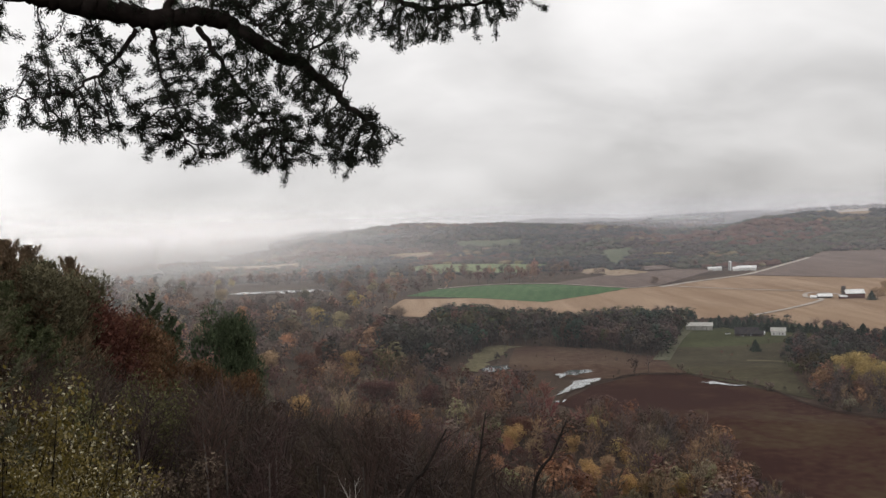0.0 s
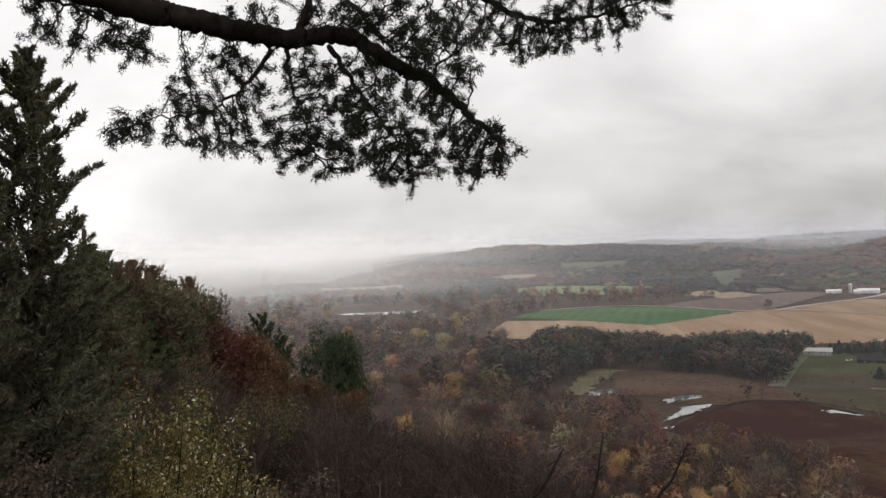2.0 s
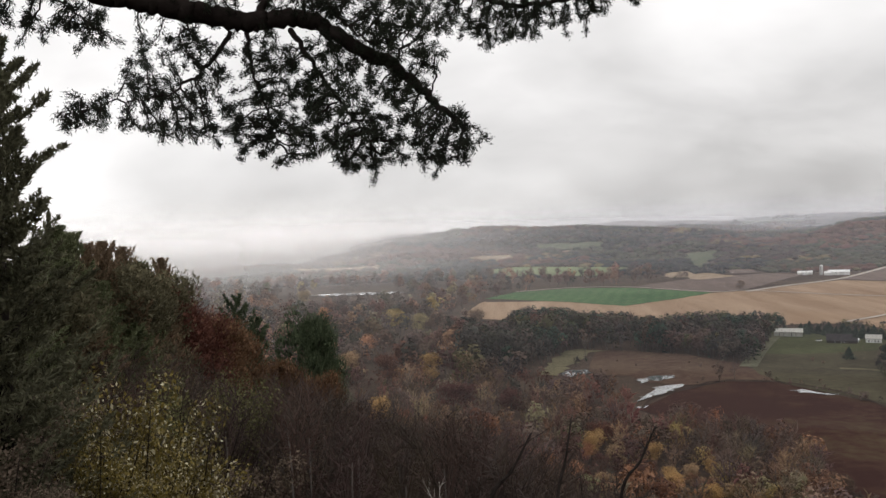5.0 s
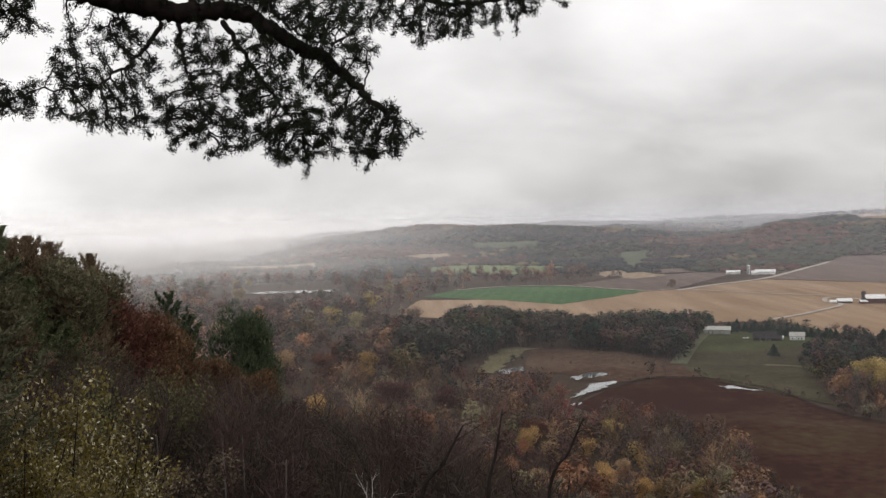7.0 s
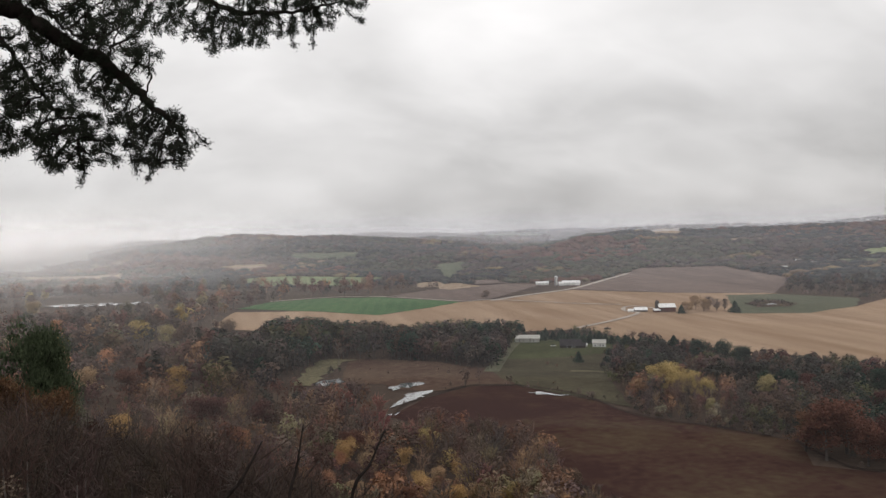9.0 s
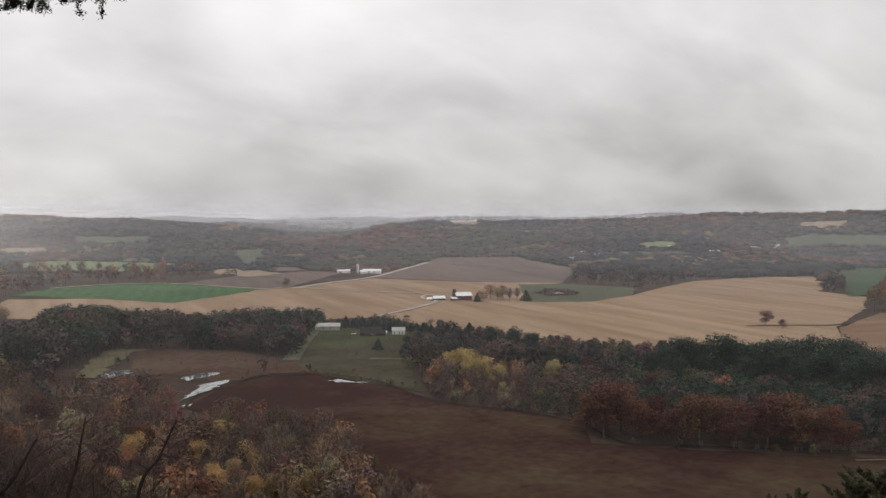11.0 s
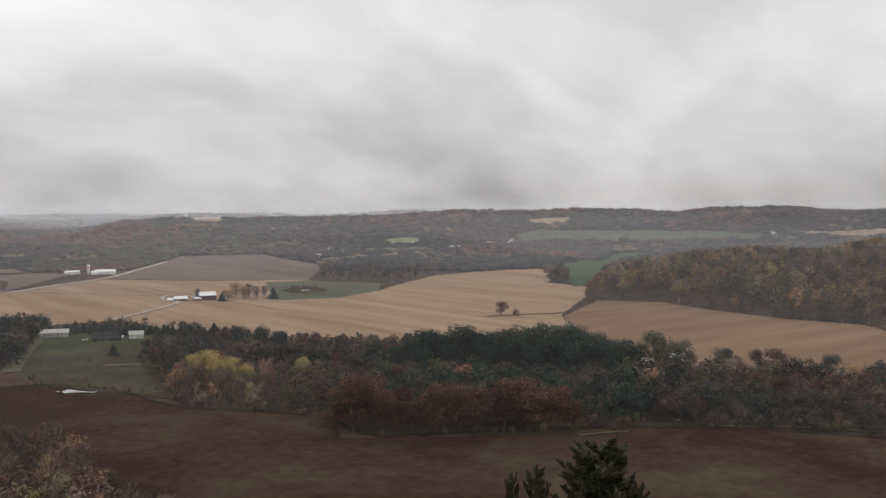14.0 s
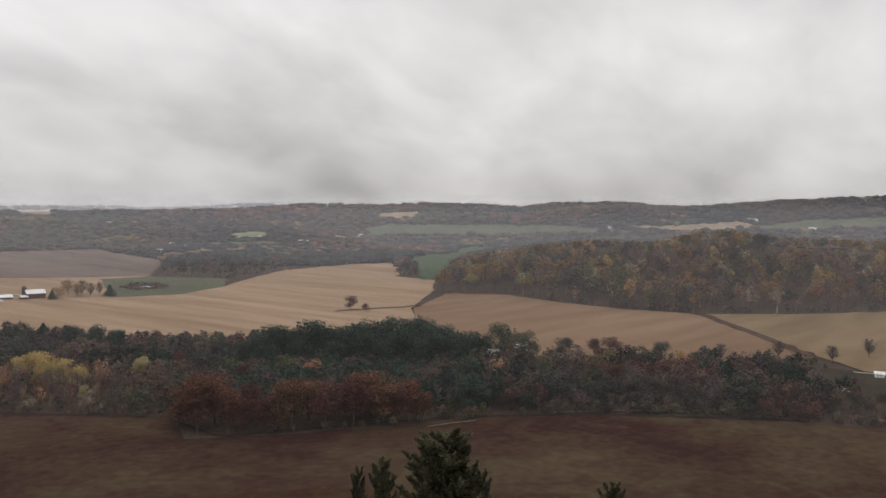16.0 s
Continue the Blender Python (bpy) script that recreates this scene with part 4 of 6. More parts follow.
FAR_FIELDS += [
    ([(4.1, -2.56), (2.6, -2.30), (0.9, -2.30), (0.2, -2.58), (1.8, -2.75)], "stubble_far", "small tan clearing on the misty hill"),
    ([(-9.2, -3.76), (-10.9, -3.70), (-11.5, -3.98), (-9.6, -4.14)], "stubble_far", "small bare field behind the green crop"),
    ([(-12.6, -3.68), (-14.6, -3.62), (-15.4, -3.86), (-13.2, -3.92)], "plough", "narrow brown field near the white barns"),
    ([(-29.3, -1.05), (-32.4, -0.98), (-32.3, -1.12), (-29.4, -1.20)], "stubble_far", "pale strip of field on the far rise"),
    ([(-36.0, -2.35), (-41.0, -2.28), (-41.2, -2.46), (-36.2, -2.56)], "pasture", "thin green strip among hillside woods"),
    ([(-37.5, -1.75), (-39.8, -1.62), (-40.2, -1.95), (-38.0, -2.05)], "bright_pasture", "small light green hillside clearing"),
    ([(-44.2, -1.85), (-46.2, -1.62), (-46.6, -1.70), (-44.6, -2.0)], "gravel", "pale lane climbing through the far woods"),
]
FAR_OPEN = [[meets(a, e) for a, e in sight] for sight, _, _ in FAR_FIELDS]
OPEN.extend(FAR_OPEN)
for poly, (_, cover, words) in zip(FAR_OPEN, FAR_FIELDS):
    drape("field", poly, M[cover], 1.0, words, "field", 4.0, 3)


CELL = 32.0


def plant_valley():
    rng = np.random.default_rng(7)
    # the valley woods within 1.5 km
    x, y, r, az = spread(-84, 40, 150, 1500, 0.0180, 0.0225, 11)
    keep = ~open_ground(x, y) & ~((az < -12) & (r < 285) & (r * np.cos(np.radians(az + 48)) < 190))
    for px, py, pr in POOL_GAPS:
        keep &= np.hypot(x - px, y - py) > pr
    x, y, r, az = x[keep], y[keep], r[keep], az[keep]
    more = spread(-84, -49, 780, 1500, 0.0165, 0.0120, 13)
    extra = ~open_ground(more[0], more[1])
    x, y, r, az = [np.r_[p, q[extra]] for p, q in zip((x, y, r, az), more)]
    belt2 = spread(-22, 4, 590, 830, 0.0110, 0.0130, 14)
    edge2 = spread(-80, -20, 430, 760, 0.0160, 0.0210, 15)
    for extra_set in (belt2, edge2):
        extra = ~open_ground(extra_set[0], extra_set[1])
        x, y, r, az = [np.r_[p, q[extra]] for p, q in zip((x, y, r, az), extra_set)]
    clear, low = np.ones(len(x), bool), np.ones(len(x))
    for key, rows in STANDING.items():
        for sa, sr, sh in rows:
            sx, sy = around(sa, sr)
            dx, dy = x - sx, y - sy
            ahead = -(dx * sx + dy * sy) / sr
            aside = np.abs(dx * sy - dy * sx) / sr
            clear &= np.hypot(dx, dy) > 2 + 0.2 * sh
            low = np.where((ahead > 0) & (ahead < 45) & (aside < 0.42 * sh) & (key != "yellow"), 0.5, low)
    # trees in front of the pools lowered so the pools show from the overlook
    for px, py, wide in [(31, 551, 14), (30, 600, 14), (80, 524, 15), (76, 485, 18), (64, 443, 10), (154, 478, 14)]:
        pr = math.hypot(px, py)
        ahead, aside = pr - (x * px + y * py) / pr, np.abs(x * py - y * px) / pr
        low = np.where((ahead > -5) & (ahead < (70 if pr < 1000 else 170)) & (aside < wide), np.minimum(low, 0.12 + ahead / 100), low)
    px, py = -250.0, 1236.0
    ahead, aside = 1261 - (x * px + y * py) / 1261, np.abs(x * py - y * px) / 1261
    clear &= ~((ahead > -45) & (ahead < 105) & (aside < 65))
    low = np.where((ahead >= 105) & (ahead < 270) & (aside < 85), 0.3, low)
    low = np.where((az < -76.3) & (r > 440) & (r < 520), np.minimum(low, 0.52), low)
    x, y, r, az, low = x[clear], y[clear], r[clear], az[clear], low[clear]
    thin = ((az > -9) & (r > 480) & (rng.random(len(x)) < 0.42)) | ((az < -50) & (r > 780) & (rng.random(len(x)) < 0.42))
    x, y, r, az, low = x[~thin], y[~thin], r[~thin], az[~thin], low[~thin]
    left = (az > -9)
    hill = (az < -50) & (r > 780)
    belt = (az <= 4) & (az > -20) & (r > 540) & (r < 850)
    species = stands(rng, x, y, CELL, {"grey": 4, "twig": 5, "brown": 3.5, "maroon": 0.5, "rust": 0.5, "dark": 0.4, "olive": 0.3, "orange": 0.2})
    s2 = stands(rng, x, y, CELL, {"grey": 2.6, "twig": 1.6, "dark": 6.0, "olive": 1.0, "brown": 0.6, "pine": 2.2, "maroon": 0.5})
    s3 = stands(rng, x, y, CELL, {"brown": 3, "tawny": 4, "olive": 1.4, "hill_gold_leaf": 1.7, "cream": 0.9, "grey": 0.8, "twig": 1.5, "dark": 3.0, "rust": 0.8})
    s4 = stands(rng, x, y, CELL, {"grey": 3.5, "twig": 2.0, "dark": 7.5, "brown": 1.2, "rust": 0.25, "olive": 1.5, "maroon": 1.3, "pine": 1.2, "brown_veil": 1.0})
    s5 = stands(rng, x, y, CELL, {"pine": 6, "conifer": 1.2, "dark": 1.5, "twig": 1.2, "grey": 0.9, "maroon": 0.5, "olive": 1.0, "peach": 0.25})
    s6 = stands(rng, x, y, CELL, {"brown": 3, "maroon": 2.2, "rust": 2.2, "orange": 0.35, "peach": 1.6, "cream": 1.0, "grey": 2.5, "twig": 3.5, "dark": 2.5, "olive": 0.6, "yellow": 0.2})
    species = np.where(left & (r > 480), s6, species)
    species = np.where(belt, s2, species)
    species = np.where(hill, s3, species)
    spur = (az < -33) & (az > -51.5) & (r > 1000)
    s7 = stands(rng, x, y, CELL, {"dark": 6, "twig": 2.5, "brown": 1.2, "olive": 1.0})
    species = np.where(spur, s7, species)
    right = (az < -20) & ~hill & (r < 800)
    species = np.where(right, s4, species)
    pines = right & (az < -37) & (az > -56) & (r > 405) & (rng.random(len(x)) < 0.85)
    gold_edge = hill & (az > -56.5) & (r < 1150) & (rng.random(len(x)) < 0.55)
    species = np.where(gold_edge, pickmix(rng, {"hill_gold_leaf": 3, "olive": 1.5, "cream": 0.9, "tawny": 2}, len(x)), species)
    species = np.where(pines, s5, species)
    h = rng.uniform(9.5, 18, len(x)) * np.where(hill, 1.85, 1.0)
    h = np.where(belt, h * 1.1, h)
    h = np.where(spur, h * 1.35, h)
    h = np.where(right & (az > -40), h * 0.9, h)
    h = np.where(left & (r > 480), h * 1.5, h) * low
    h = np.where(open_ground(x * 1.05, y * 1.05), h * 0.72, h)
    h = np.where(right & open_ground(x * 0.95, y * 0.95), h * 0.8, h)
    # the skyline of the belts, bearing by bearing
    cap = np.interp(az, *zip(*sorted(BELT_TOPS))) - rng.uniform(0, 0.35, len(x))
    edge = (az < 5.5) & (r > 480) & (r < 860) & ~hill
    h = np.where(edge, np.minimum(h, np.maximum(100 + r * np.tan(np.radians(cap)) - land(x, y), 2.5)), h)
    weedy = right & open_ground(x * 0.965, y * 0.965)
    h = np.where(weedy, h * 0.75, h)
    # bushes that close the wood's foot towards the fields and the marsh
    rim = np.where((az < -18) & open_ground(x * 0.972, y * 0.972))[0]
    rim = np.repeat(rim, 4)
    bx, by = x[rim] * rng.uniform(0.965, 1.0, len(rim)) + rng.normal(0, 3, len(rim)), y[rim] * rng.uniform(0.965, 1.0, len(rim)) + rng.normal(0, 3, len(rim))
    ok = ~open_ground(bx, by)
    bx, by = bx[ok], by[ok]
    bh = rng.uniform(2.5, 6.5, len(bx)) * np.where(np.hypot(bx, by) > 780, 1.5, 1.0)
    woods("edge_brush", bx, by, stands(rng, bx, by, 20.0, {"twig": 3, "dark": 3, "olive": 1.6, "brown": 1.6, "maroon": 1}), bh, (70, 60), (0.075, 0.075), "low brown and olive bushes along the wood's edge", 26, 4)
    crest = 100 + r * np.tan(np.radians(np.interp(az, *zip(*sorted(HILL_TOPS))) - rng.uniform(0, 0.12, len(x)))) - land(x, y)
    h = np.where(hill, np.clip(h, 3.0, np.maximum(crest, 3.0)), h)
    near = r < 520
    # most trees at the bluff's foot are bare or keep a thin veil of leaves
    veil = stands(rng, x, y, CELL, {"grey": 3.4, "tan_veil": 2.4, "red_veil": 2.4, "brown_veil": 2.6, "pale_veil": 0.6, "rust": 1.0, "maroon": 0.8, "peach": 0.6, "cream": 0.4, "orange": 0.1})
    species = np.where(near & (left | (az > -30)) & (rng.random(len(x)) < 0.7) & (species != "conifer"), veil, species)
    woods("valley_trees", x[near], y[near], species[near], h[near], (250, 230), (0.042, 0.056), "bare grey-brown autumn woodland at the foot of the bluff", 21)
    mid = (r >= 520) & ~hill
    woods("valley_trees", x[mid], y[mid], species[mid], h[mid], (150, 130), (0.066, 0.050), "mixed autumn woodland of the valley floor", 22, girth=0.88)
    woods("hill_trees", x[hill], y[hill], species[hill], h[hill], (210, 130), (0.054, 0.05), "dull brown and golden oak wood on the hill", 23, girth=0.66)
    # the far hills
    x, y, r, az = spread(-84, 34, 1500, 4300, 0.0080, 0.0105, 12)
    keep = ~open_ground(x, y)
    for poly in FAR_OPEN:
        keep &= ~inside(poly, x, y)
    x, y, r, az = x[keep], y[keep], r[keep], az[keep]
    species = stands(rng, x, y, 210.0, {"hill": 5, "hill_dark": 3.6, "hill_red": 1.6, "hill_olive": 1.2, "hill_gold": 0.06}, 0.93)
    species = np.where((patchy(x, y, 75, 1.0) > 0.88) & (rng.random(len(x)) < 0.4), "hill_gold", species)
    species = np.where((patchy(x, y, 210, 4.0) > 0.74) & (rng.random(len(x)) < 0.6), "hill_olive", species)
    species = np.where((patchy(x, y, 160) > 0.72) & (rng.random(len(x)) < 0.65), "hill_dark", species)
    species = np.where((patchy(x, y, 120, 2.0) > 0.8) & (rng.random(len(x)) < 0.6), "hill_red", species)
    h = rng.uniform(0.0042, 0.0072, len(x)) * np.clip(r, 1500, 2600)
    rise = (r < 1760) & (az < -34) & (az > -52)
    species = np.where(rise & (rng.random(len(x)) < 0.6), "hill_dark", species)
    h = np.where(rise, h * 1.8, h)
    woods("far_trees", x, y, species, h, (6, 5), (0.13, 0.2), "hazy brown wooded hills across the valley", 24, 4)


def plant_scrub():
    """Low weeds and bushes on the rough ground below the lawn, in the reeds and along the creek."""
    rng = np.random.default_rng(19)
    px, py = rng.uniform(10, 290, 5000), rng.uniform(400, 730, 5000)
    rough = inside(FLATS, px, py) & (rng.random(5000) < 0.012) | inside(REEDS, px, py) & (rng.random(5000) < 0.008)
    creek = [(68, 468), (80, 483), (94, 496), (113, 514), (144, 511), (169, 481), (177, 456), (180, 424), (189, 400), (208, 380), (230, 345), (229, 299), (282, 268), (320, 247), (363, 210), (403, 155)]
    for (x0, y0), (x1, y1) in zip(creek, creek[1:]):
        d = np.abs((px - x0) * (y1 - y0) - (py - y0) * (x1 - x0)) / math.hypot(x1 - x0, y1 - y0)
        t = ((px - x0) * (x1 - x0) + (py - y0) * (y1 - y0)) / ((x1 - x0) ** 2 + (y1 - y0) ** 2)
        rough |= (d < 5) & (t > 0) & (t < 1) & (rng.random(5000) < 0.16)
    for gx, gy, gr in [(31, 551, 14), (80, 524, 14), (76, 485, 17), (154, 478, 12)]:
        rough &= np.hypot(px - gx, py - gy) > gr * 0.8
    hx, hy = rng.uniform(550, 640, 900), rng.uniform(890, 990, 900)
    hollow = inside(HOLLOW, hx, hy) & (rng.random(900) < 0.3) & (np.hypot(hx - 585, hy - 925) > 14)
    woods("pasture_brush", hx[hollow], hy[hollow], pickmix(rng, {"dark": 5, "olive": 1, "twig": 1}, int(hollow.sum())), rng.uniform(2.0, 4.0, int(hollow.sum())), (60, 60), (0.09, 0.09), "dark low brush in a hollow of the pasture", 27, 3)
    px, py = px[rough], py[rough]
    species = stands(rng, px, py, 18.0, {"brown": 3, "twig": 3, "olive": 1.0, "maroon": 0.8, "dark": 0.6})
    woods("valley_brush", px, py, species, rng.uniform(2.0, 5.0, len(px)), (110, 120), (0.06, 0.09), "low brown and olive scrub on rough ground", 25, 4)


BELT_TOPS = [(5.2, -6.07), (3.4, -6.4), (1.6, -6.65), (0.8, -5.96), (-0.3, -5.62), (-2.2, -5.76), (-4, -6.04), (-5.9, -5.98), (-7.8, -6.5), (-9.8, -6.25), (-11.7, -5.98), (-13.6, -6.1), (-15.5, -5.95), (-16.3, -6.3), (-16.7, -7.4), (-20, -6.72), (-22, -6.62), (-26, -7.02), (-30, -7.62), (-34, -7.92), (-38, -8.02), (-40, -7.32), (-43, -6.82), (-45, -7.32), (-47, -6.92), (-49.5, -6.72), (-52, -7.22), (-54, -7.72), (-56.4, -7.12), (-58, -7.82), (-60, -8.12), (-64, -7.92), (-67, -8.62), (-70, -8.22), (-80, -8.32)]
HILL_TOPS = [(-50.6, -4.9), (-51.4, -4.6), (-52.1, -3.6), (-53.6, -2.9), (-55.7, -2.5), (-58.1, -2.05), (-61.8, -1.6), (-65.4, -1.75), (-68.7, -0.95), (-70.4, -0.8), (-73.6, -1.15), (-80, -1.3)]
POOL_GAPS = [(31, 551, 24), (20, 530, 18), (18, 505, 26), (28, 525, 38), (80, 524, 26), (75, 482, 34), (70, 455, 20), (55, 440, 18), (154, 478, 22)]

# ---------------------------------------------------------------- sheets that imitate mist and haze over the valley


def haze_sheet(r, density, west, k):
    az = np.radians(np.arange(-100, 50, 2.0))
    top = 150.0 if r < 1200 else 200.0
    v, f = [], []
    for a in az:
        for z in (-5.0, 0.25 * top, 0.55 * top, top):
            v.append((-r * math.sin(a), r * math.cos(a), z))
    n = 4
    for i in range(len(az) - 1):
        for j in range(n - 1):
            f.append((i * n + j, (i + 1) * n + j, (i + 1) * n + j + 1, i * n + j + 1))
    me = mesh_from("mist", v, f, [haze_material("mist_%d" % k, density, west, 0.55 if r < 1000 else 0.12, 0.80, top)], smooth=True)
    tagged(new("mist", me), "see-through sheet imitating grey mist over the valley", "mist", kind="stuff")


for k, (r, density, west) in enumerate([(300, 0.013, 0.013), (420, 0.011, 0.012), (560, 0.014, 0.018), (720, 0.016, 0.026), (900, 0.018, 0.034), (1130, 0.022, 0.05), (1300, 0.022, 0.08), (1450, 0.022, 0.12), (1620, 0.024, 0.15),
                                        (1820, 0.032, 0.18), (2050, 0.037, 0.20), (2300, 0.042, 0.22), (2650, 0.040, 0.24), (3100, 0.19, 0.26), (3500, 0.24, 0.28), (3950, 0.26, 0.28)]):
    haze_sheet(r, density, west, k)

# ---------------------------------------------------------------- trees that stand apart
LEAF_TINT = {"yellow": (0.43, 0.325, 0.14), "gold": (0.42, 0.27, 0.12), "rust": (0.128, 0.060, 0.043), "brown": (0.156, 0.107, 0.075), "peach": (0.44, 0.23, 0.135),
             "olive": (0.092, 0.092, 0.052), "maroon": (0.108, 0.051, 0.043), "pale": (0.39, 0.325, 0.169), "oak": (0.145, 0.078, 0.049), "dark": (0.054, 0.06, 0.046),
             "conifer": (0.034, 0.048, 0.034), "pine": (0.044, 0.062, 0.045), "bare": (0.111, 0.086, 0.078), "tan": (0.30, 0.205, 0.122), "orange": (0.40, 0.185, 0.090), "cream": (0.38, 0.30, 0.185)}
for key, tint in LEAF_TINT.items():
    M["leaf_" + key] = foliage(key + "_leaves", tint, 0.15, 0.2, glow=0.2, grain=1.0)
M["cedar_leaf"] = foliage("cedar_leaves", (0.130, 0.142, 0.076), 0.5, 0.9, glow=0.25)
M["dull_cedar_leaf"] = foliage("dull_cedar_leaves", (0.195, 0.138, 0.090), 0.5, 0.9, glow=0.25)
M["dark_cedar_leaf"] = foliage("dark_cedar_leaves", (0.090, 0.088, 0.056), 0.45, 0.9, glow=0.2)
M["juniper_leaf"] = foliage("juniper_leaves", (0.098, 0.088, 0.054), 0.5, 0.5, glow=0.2)
M["pine_leaf"] = foliage("pine_leaves", (0.070, 0.088, 0.050), 0.4, 0.9, glow=0.2)
M["green_shrub_leaf"] = foliage("green_shrub_leaves", (0.12, 0.115, 0.055), 0.45, 0.9, glow=0.25)
M["gold_shrub_leaf"] = foliage("gold_shrub_leaves", (0.140, 0.108, 0.030), 0.6, 1.4, rough=0.35, glow=0.3, gloss=0.3, glint=(0.93, (0.52, 0.48, 0.33)))
M["brush_leaf"] = foliage("brown_brush_leaves", (0.105, 0.080, 0.060), 0.4, 0.9, glow=0.15)
M["red_oak_leaf"] = foliage("red_oak_leaves", (0.092, 0.040, 0.030), 0.4, 0.9, glow=0.2)
M["brown_oak_leaf"] = foliage("brown_oak_leaves", (0.118, 0.068, 0.039), 0.4, 0.9, glow=0.2)


def limbs(kind, rng, count):
    """Boughs from the trunk into the crown, for a tree one metre high."""
    out = []
    for k in range(count):
        t, z = rng.uniform(0, 2 * np.pi), rng.uniform(0.25, 0.75)
        w = {"round": 0.26, "bare": 0.22, "shrub": 0.3, "dome": 0.2, "far": 0.3, "conifer": 0.2 * (1 - z), "plume_cedar": 0.15 * (1 - z), "plume_pine": 0.22 * (1 - z), "plume_candle": 0.12 * (1 - z)}[kind]
        end = Vector((w * math.cos(t), w * math.sin(t), min(0.95, z + (-0.02 if kind == "conifer" else 0.03 if kind in PLUMES else 0.18))))
        start = Vector((0, 0, z - 0.1 if kind != "shrub" else 0.02))
        mid = (start + end) / 2 + Vector((0, 0, 0.03))
        v, q = tube(smooth_line([start, mid, end], 3), np.linspace(0.007, 0.0015, 7), 4)
        out.append((v, q))
    return out


class Kind:
    """A kind of tree: the first one planted is built, the others are copies of it."""

    def __init__(self, name, form, n, size, leaf, bark, seed, boughs=6):
        self.name, self.form, self.n, self.size, self.leaf, self.bark, self.seed, self.boughs = name, form, n, size, leaf, bark, seed, boughs
        self.first = None

    def plant(self, x, y, height, label, group="", wide=1.0, z=None, turn=0.0):
        z = float(land(x, y)) if z is None else z
        place = pose(x, y, z, 0, 0, turn)
        if self.first is None:
            rng = np.random.default_rng(self.seed)
            ob = new(self.name)
            sv, st = stem(self.form, rng, 7)
            part("trunk", mesh_from("trunk", sv, st, [self.bark], smooth=True), None, ob)
            for bv, bf in limbs(self.form, rng, self.boughs):
                part("bough", mesh_from("bough", bv, bf, [self.bark], smooth=True), None, ob)
            cv, cf = crown(self.form, rng, self.n, self.size)
            part("crown", mesh_from("crown", cv, cf, [self.leaf], smooth=False), None, ob)
            ob.matrix_basis = place
            self.first = ob
        else:
            ob = copy_thing(self.first, place)
        ob.scale = (height * wide, height * wide, height)
        tagged(ob, label, "shrub" if self.form == "shrub" else "tree", group)
        return ob


STANDING = {}
STANDING["yellow"] = [(9.0, 822, 21), (-10.0, 366, 13), (-12.7, 320, 11), (-15.7, 294, 11), (-11.3, 346, 9), (-25.4, 512, 20), (-26.2, 508, 20.5), (-27.3, 500, 17), (-28.4, 490, 15)]
STANDING["gold"] = [(6.5, 528, 21), (15.3, 502, 21), (10.0, 416, 17), (-8.2, 348, 9.7), (-9.5, 310, 8.8), (-12.0, 333, 8.7), (-15.5, 295, 8.6), (-4.2, 351, 14), (-12.0, 295, 10), (-9.4, 317, 9), (-67.7, 577, 11)]
STANDING["rust"] = [(17.3, 1405, 21), (11.7, 806, 21), (9.5, 529, 21), (-4.9, 371, 13), (-35.6, 386, 26.5), (-37.9, 383, 21), (-49.6, 396, 22), (-36.7, 400, 25), (-50.6, 398, 15), (-63.6, 507, 13)]
STANDING["brown"] = [(3.3, 793, 21), (-15.3, 360, 10), (-19.9, 324, 8), (-14.0, 1170, 14)]
STANDING["peach"] = [(18.1, 1087, 21), (10.8, 629, 21), (13.3, 620, 21), (-3.8, 348, 9.8), (-6.9, 318, 9.2), (-3.0, 322, 9.0), (2.4, 386, 12), (-43.9, 553, 10)]
STANDING["olive"] = [(12.7, 452, 21), (-55.8, 575, 26), (-57.2, 573, 21), (-58.0, 575, 14)]
STANDING["maroon"] = [(5.5, 446, 17), (4.2, 445, 17), (1.1, 429, 17), (-39.6, 383, 17), (-44.0, 388, 22), (-45.9, 391, 24), (-38.9, 398, 20), (-63.3, 588, 16), (-62.2, 584, 16), (-45.6, 843, 15), (-46.6, 829, 9), (-38.5, 495, 12), (-34.5, 540, 12)]
STANDING["pale"] = [(7.1, 768, 21), (-32.0, 519, 13), (-28.7, 464, 9), (-32.3, 525, 12), (-42.4, 585, 12)]
STANDING["oak"] = [(-41.7, 386, 24), (-47.9, 393, 20), (-47.0, 402, 24), (-42.8, 400, 21), (-34.4, 398, 19)]
STANDING["orange"] = [(19.1, 1479, 21), (20.6, 1443, 21), (13.5, 866, 21)]
STANDING["cream"] = [(14.9, 1126, 21), (16.3, 741, 21)]
STANDING["dark"] = [(-60.2, 580, 16), (-66.4, 586, 16)]
STANDING["conifer"] = [(-73.9, 544, 10), (-70.7, 525, 14), (-26.9, 976, 10), (-30.2, 995, 13), (-20.2, 623, 8), (-17.5, 746, 8.4), (-17.8, 743, 8.4), (-18.0, 752, 9.7), (-18.5, 746, 8.0), (-18.9, 737, 7.8), (-19.1, 746, 9.8), (-19.5, 734, 8.1), (-19.9, 740, 10.0), (-20.2, 728, 9.1), (-20.6, 732, 7.6), (-21.0, 723, 10.3), (-21.3, 729, 8.1), (-21.6, 727, 10.1), (-22.0, 724, 8.4), (-22.4, 720, 7.6), (-22.8, 724, 7.2), (-23.3, 719, 8.0), (-23.5, 714, 8.2), (-23.8, 708, 8.4), (-24.3, 712, 8.0), (-24.6, 712, 8.1), (-24.9, 712, 7.4), (-25.4, 699, 9.7), (-25.7, 697, 8.2), (-26.1, 699, 7.1), (-26.4, 703, 10.3)]
